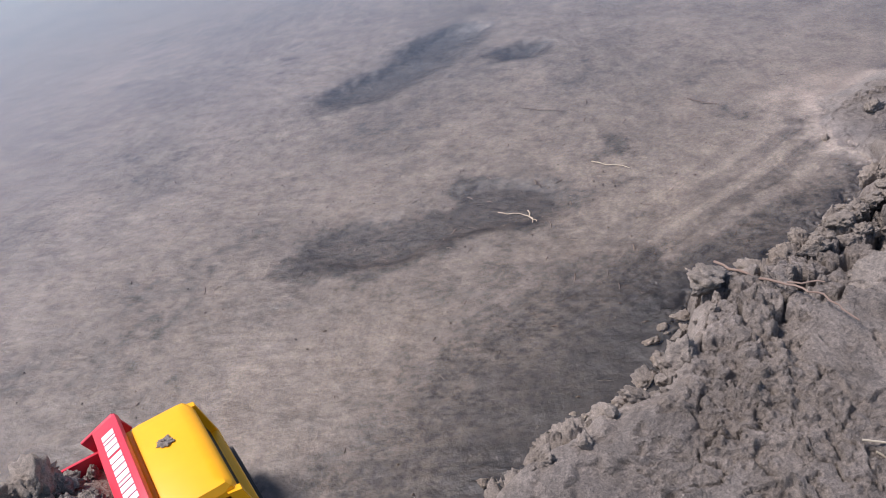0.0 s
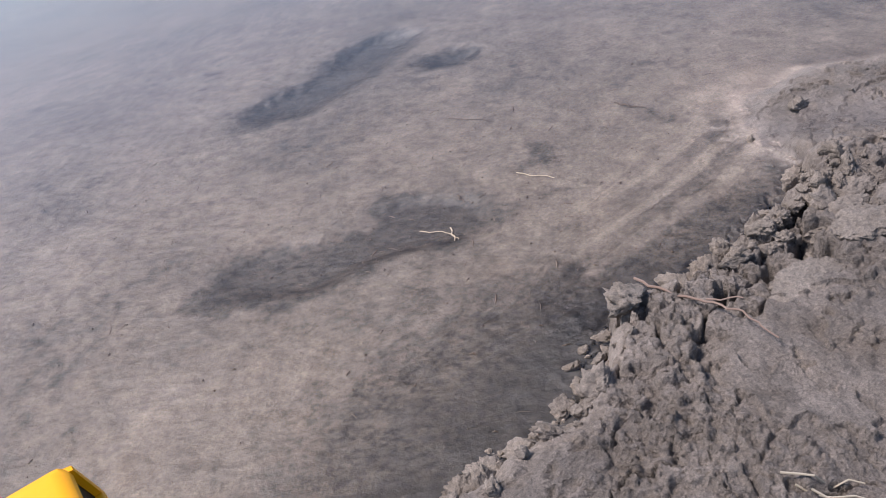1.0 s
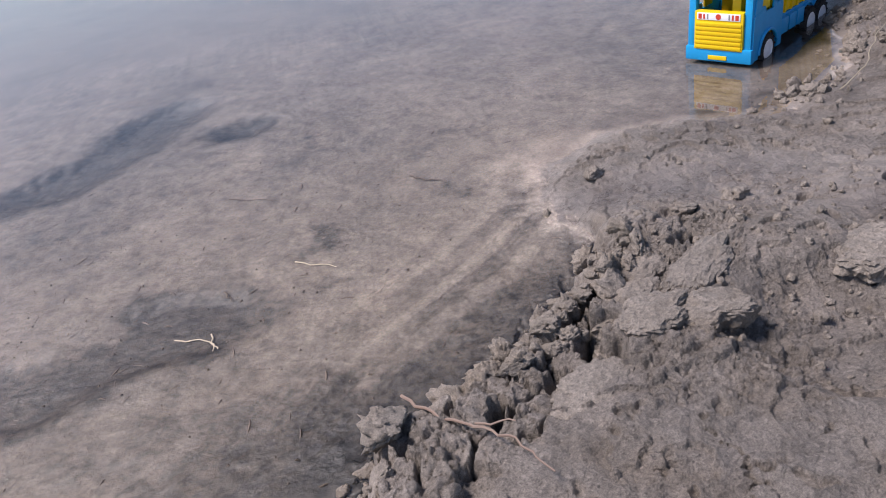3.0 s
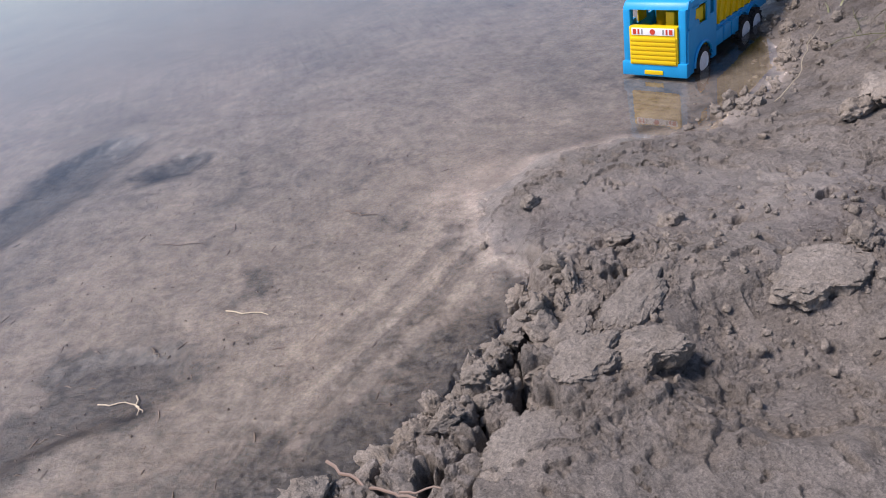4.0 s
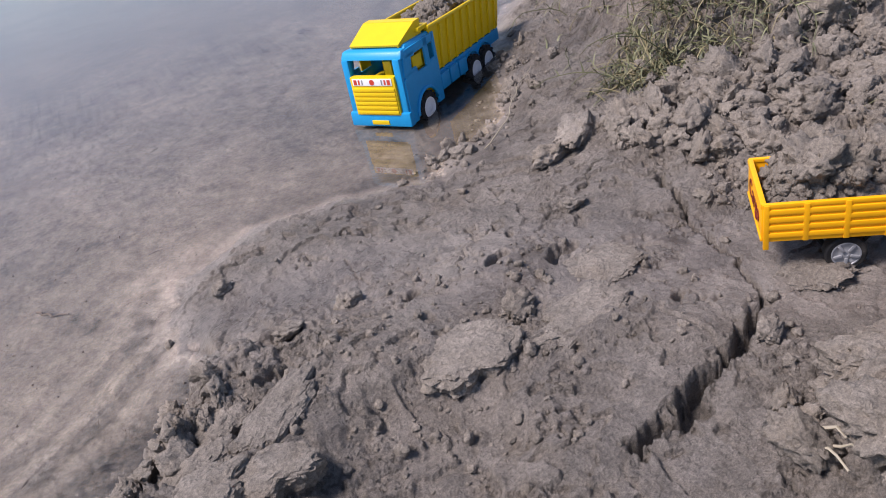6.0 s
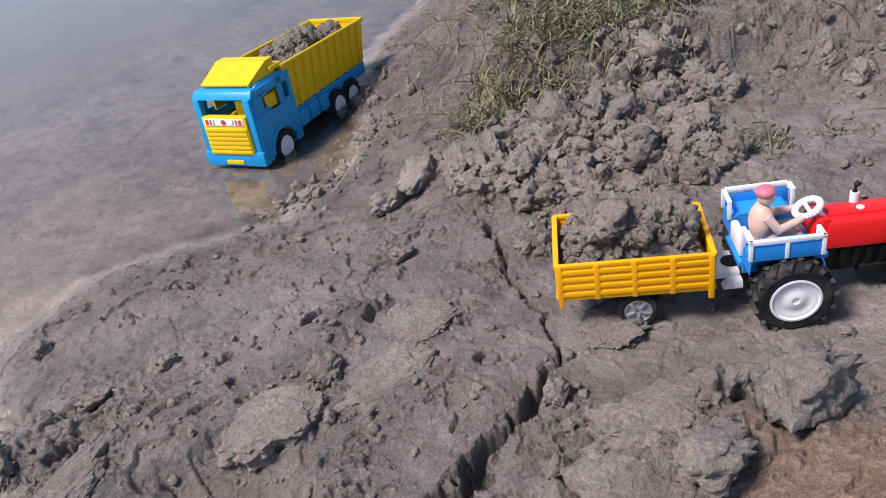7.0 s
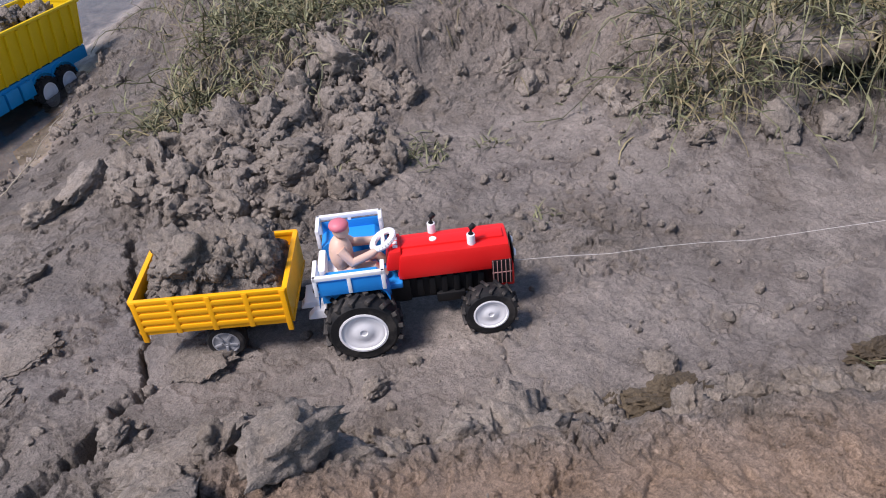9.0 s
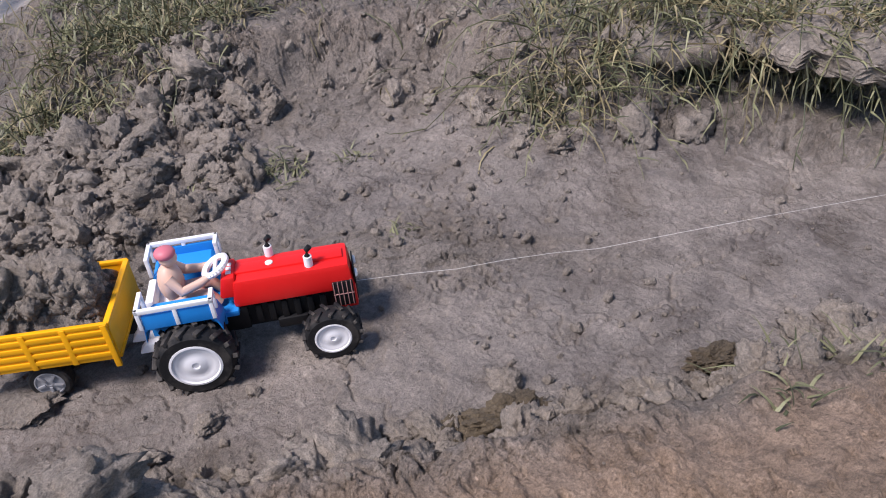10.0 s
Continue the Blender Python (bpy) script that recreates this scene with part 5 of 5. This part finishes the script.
blades("dry_grass", patches(LAWN, 110), 0.03, 0.09, 0.0020, STRAW, "tangled dry straw-coloured grass on the bank top", 2.1)
blades("grass_litter", np.concatenate([patches(LAWN, 170), patches(RIM, 110)]), 0.015, 0.05, 0.0020, STRAW, "broken dry grass bits matted on the bank", 3.0)
blades("rim_grass", patches(RIM, 30), 0.025, 0.07, 0.0026, GREEN, "grey-green grass hanging over the bank rim", 1.5)
blades("rim_straw", patches(RIM, 70), 0.03, 0.11, 0.0019, STRAW, "dry grass stems hanging over the bank rim", 1.8)
for x, y, w, c, ln in ((1.225, 0.675, 0.014, 70, 0.035), (1.295, 0.637, 0.008, 26, 0.025), (1.235, 0.495, 0.008, 24, 0.022), (1.335, 0.945, 0.010, 40, 0.035),
                       (1.255, 0.150, 0.012, 30, 0.045), (1.285, 0.095, 0.015, 40, 0.045), (1.20, 0.115, 0.010, 18, 0.030), (1.16, 0.71, 0.010, 20, 0.02)):
    blades("grass_tuft", patches([(x, y, w, 1)], c), ln * 0.5, ln, 0.0022, GREEN, "small yellow-green grass tuft in the mud", 1.4, "", "grass tuft")


def debris():
    """Dark specks and bits of stem that lie on the pool's bed."""
    bm = bmesh.new()
    local = np.random.default_rng(11)
    spots = np.column_stack([local.normal(0.0, 0.38, 1500), local.normal(1.0, 0.32, 1500)])
    for (x, y), z in zip(spots, ground(spots[:, 0], spots[:, 1])[0]):
        a, ln, r_ = local.uniform(0, 3.14), 0.0010 + 0.009 * local.uniform() ** 6, 0.0004 + 0.0011 * local.uniform() ** 3
        if z > -0.004:
            continue
        dx, dy = math.cos(a) * ln, math.sin(a) * ln
        tube(bm, [(x - dx, y - dy, z), (x + 0.1 * dy, y - 0.1 * dx, z + r_ * 1.2), (x + dx, y + dy, z)], [r_ * 0.6, r_, r_ * 0.4], 5)
    return tagged(part("bottom_debris", bm, TWIG, None), "dark specks and stem scraps on the pool bed", "debris", kind="stuff")


debris()


def runners(name, spots, count, length, mat, label, hang=0.6, lift=0.0):
    """Creeping grass: jointed stems that arch and hang, with a narrow leaf at each joint."""
    local = np.random.default_rng(len(name) * 7 + count)
    v, f = [], []

    def ribbon(pts, w0, w1, side):
        k = len(v)
        for j, p in enumerate(pts):
            w = w0 + (w1 - w0) * j / (len(pts) - 1)
            v.append(tuple(p - side * w)), v.append(tuple(p + side * w))
        for j in range(len(pts) - 1):
            f.append((k + 2 * j, k + 2 * j + 1, k + 2 * j + 3, k + 2 * j + 2))

    roots = patches(spots, count)
    zs = ground(roots[:, 0], roots[:, 1])[0]
    for (x, y), z in zip(roots, zs):
        p = np.array([x, y, z - 0.002 + lift])
        az = local.uniform(0, 6.28)
        up = local.uniform(0.2, 1.2)
        ln = length * local.uniform(0.4, 1.3) / 7
        line = [p]
        for j in range(7):
            up -= hang * local.uniform(0.0, 0.8)
            az += local.normal(0, 0.25)
            p = p + ln * np.array([math.cos(az) * math.cos(up), math.sin(az) * math.cos(up), math.sin(up)])
            p[2] = max(p[2], z - 0.055)
            line.append(p)
            la, lu, ll = az + (1 if j % 2 else -1) * local.uniform(0.5, 1.2), up + local.uniform(0.1, 0.9), local.uniform(0.010, 0.026)
            way = np.array([math.cos(la) * math.cos(lu), math.sin(la) * math.cos(lu), math.sin(lu)])
            side = np.array([-math.sin(la), math.cos(la), 0.3])
            w = local.uniform(0.0009, 0.0015)
            ribbon([p, p + way * ll * 0.4, p + way * ll * 0.75 - (0, 0, 0.1 * ll), p + way * ll - (0, 0, 0.25 * ll)], w, 0.0001, side)
        ribbon(line, 0.0009, 0.0005, np.array([-math.sin(az), math.cos(az), 0.0]))
        ribbon(line, 0.0009, 0.0005, np.array([0.0, 0.0, 1.0]))
    me = bpy.data.meshes.new(name)
    me.from_pydata([tuple(float(c) for c in q) for q in v], [], f)
    me.materials.append(mat)
    return tagged(new(name, me), label, "grass", kind="stuff")


def overhang(x, y, turn, length, deep, thick, seed):
    """Ragged lip of rooted turf that juts out over the hollow under the bank's rim."""
    bm = bmesh.new()
    bmesh.ops.create_icosphere(bm, subdivisions=5, radius=1.0)
    p = np.array([q.co[:] for q in bm.verts])
    away = (math.cos(radians(turn + 90)), math.sin(radians(turn + 90)))
    top = height(x + away[0] * deep * 1.2, y + away[1] * deep * 1.2)
    u, w = p[:, 0] * length, p[:, 1] * deep
    h = np.sign(p[:, 2]) * np.abs(p[:, 2]) ** 0.6 * thick
    ragged = fractal(u + seed, w, 16, 4, 0.6, seed)
    w = w * (1 + 0.8 * ragged)
    h = h + 0.014 * fractal(u, w + seed, 22, 4, 0.6, seed + 1) + 0.006 * fractal(u + p[:, 2] * 0.02, w, 90, 4, 0.6, seed + 2)
    c, s = math.cos(radians(turn)), math.sin(radians(turn))
    for q, a, b, z in zip(bm.verts, u, w, h):
        q.co = (x + a * c - b * s, y + a * s + b * c, top + z - 0.004)
    return tagged(part("turf_overhang", bm, CLOD, None), "ragged grey mud lip jutting over a dark hollow", "turf")


overhang(1.715, 0.285, -63, 0.150, 0.085, 0.016, 3)
overhang(1.610, 0.430, -15, 0.070, 0.045, 0.018, 9)
runners("creeping_grass", LAWN, 46, 0.11, GREEN, "pale green creeping grass with narrow leaves on the bank")
runners("rim_runners", [(1.47, 0.50, 0.02, 0.9), (1.52, 0.52, 0.03, 0.9), (1.59, 0.46, 0.025, 1.0), (1.67, 0.43, 0.025, 1.2), (1.72, 0.38, 0.025, 1.2), (1.755, 0.31, 0.025, 1.4), (1.78, 0.23, 0.025, 1.2)], 46, 0.15, GREEN,
        "pale jointed grass runners hanging over the bank rim", 0.7)
LIP = [(1.66, 0.36, 0.025, 1.0), (1.69, 0.30, 0.025, 1.2), (1.73, 0.23, 0.025, 1.2), (1.76, 0.17, 0.03, 1.0), (1.60, 0.43, 0.02, 0.9)]
runners("lip_runners", LIP, 36, 0.15, GREEN, "grey-green grass runners trailing over the dark hollow", 0.8, 0.075)
runners("lip_straw", LIP, 30, 0.13, STRAW, "dry grass stems trailing over the dark hollow", 0.8, 0.075)
blades("bank_top_grass", patches([(1.85, 0.30, 0.06, 1.2), (1.80, 0.48, 0.07, 1.4), (1.68, 0.60, 0.07, 1.2), (1.95, 0.55, 0.10, 1.4), (1.62, 0.75, 0.08, 1.0), (1.75, 0.85, 0.12, 1.2)], 230), 0.03, 0.08, 0.0024, GREEN,
       "dense grey-green grass on the bank top", 1.7)
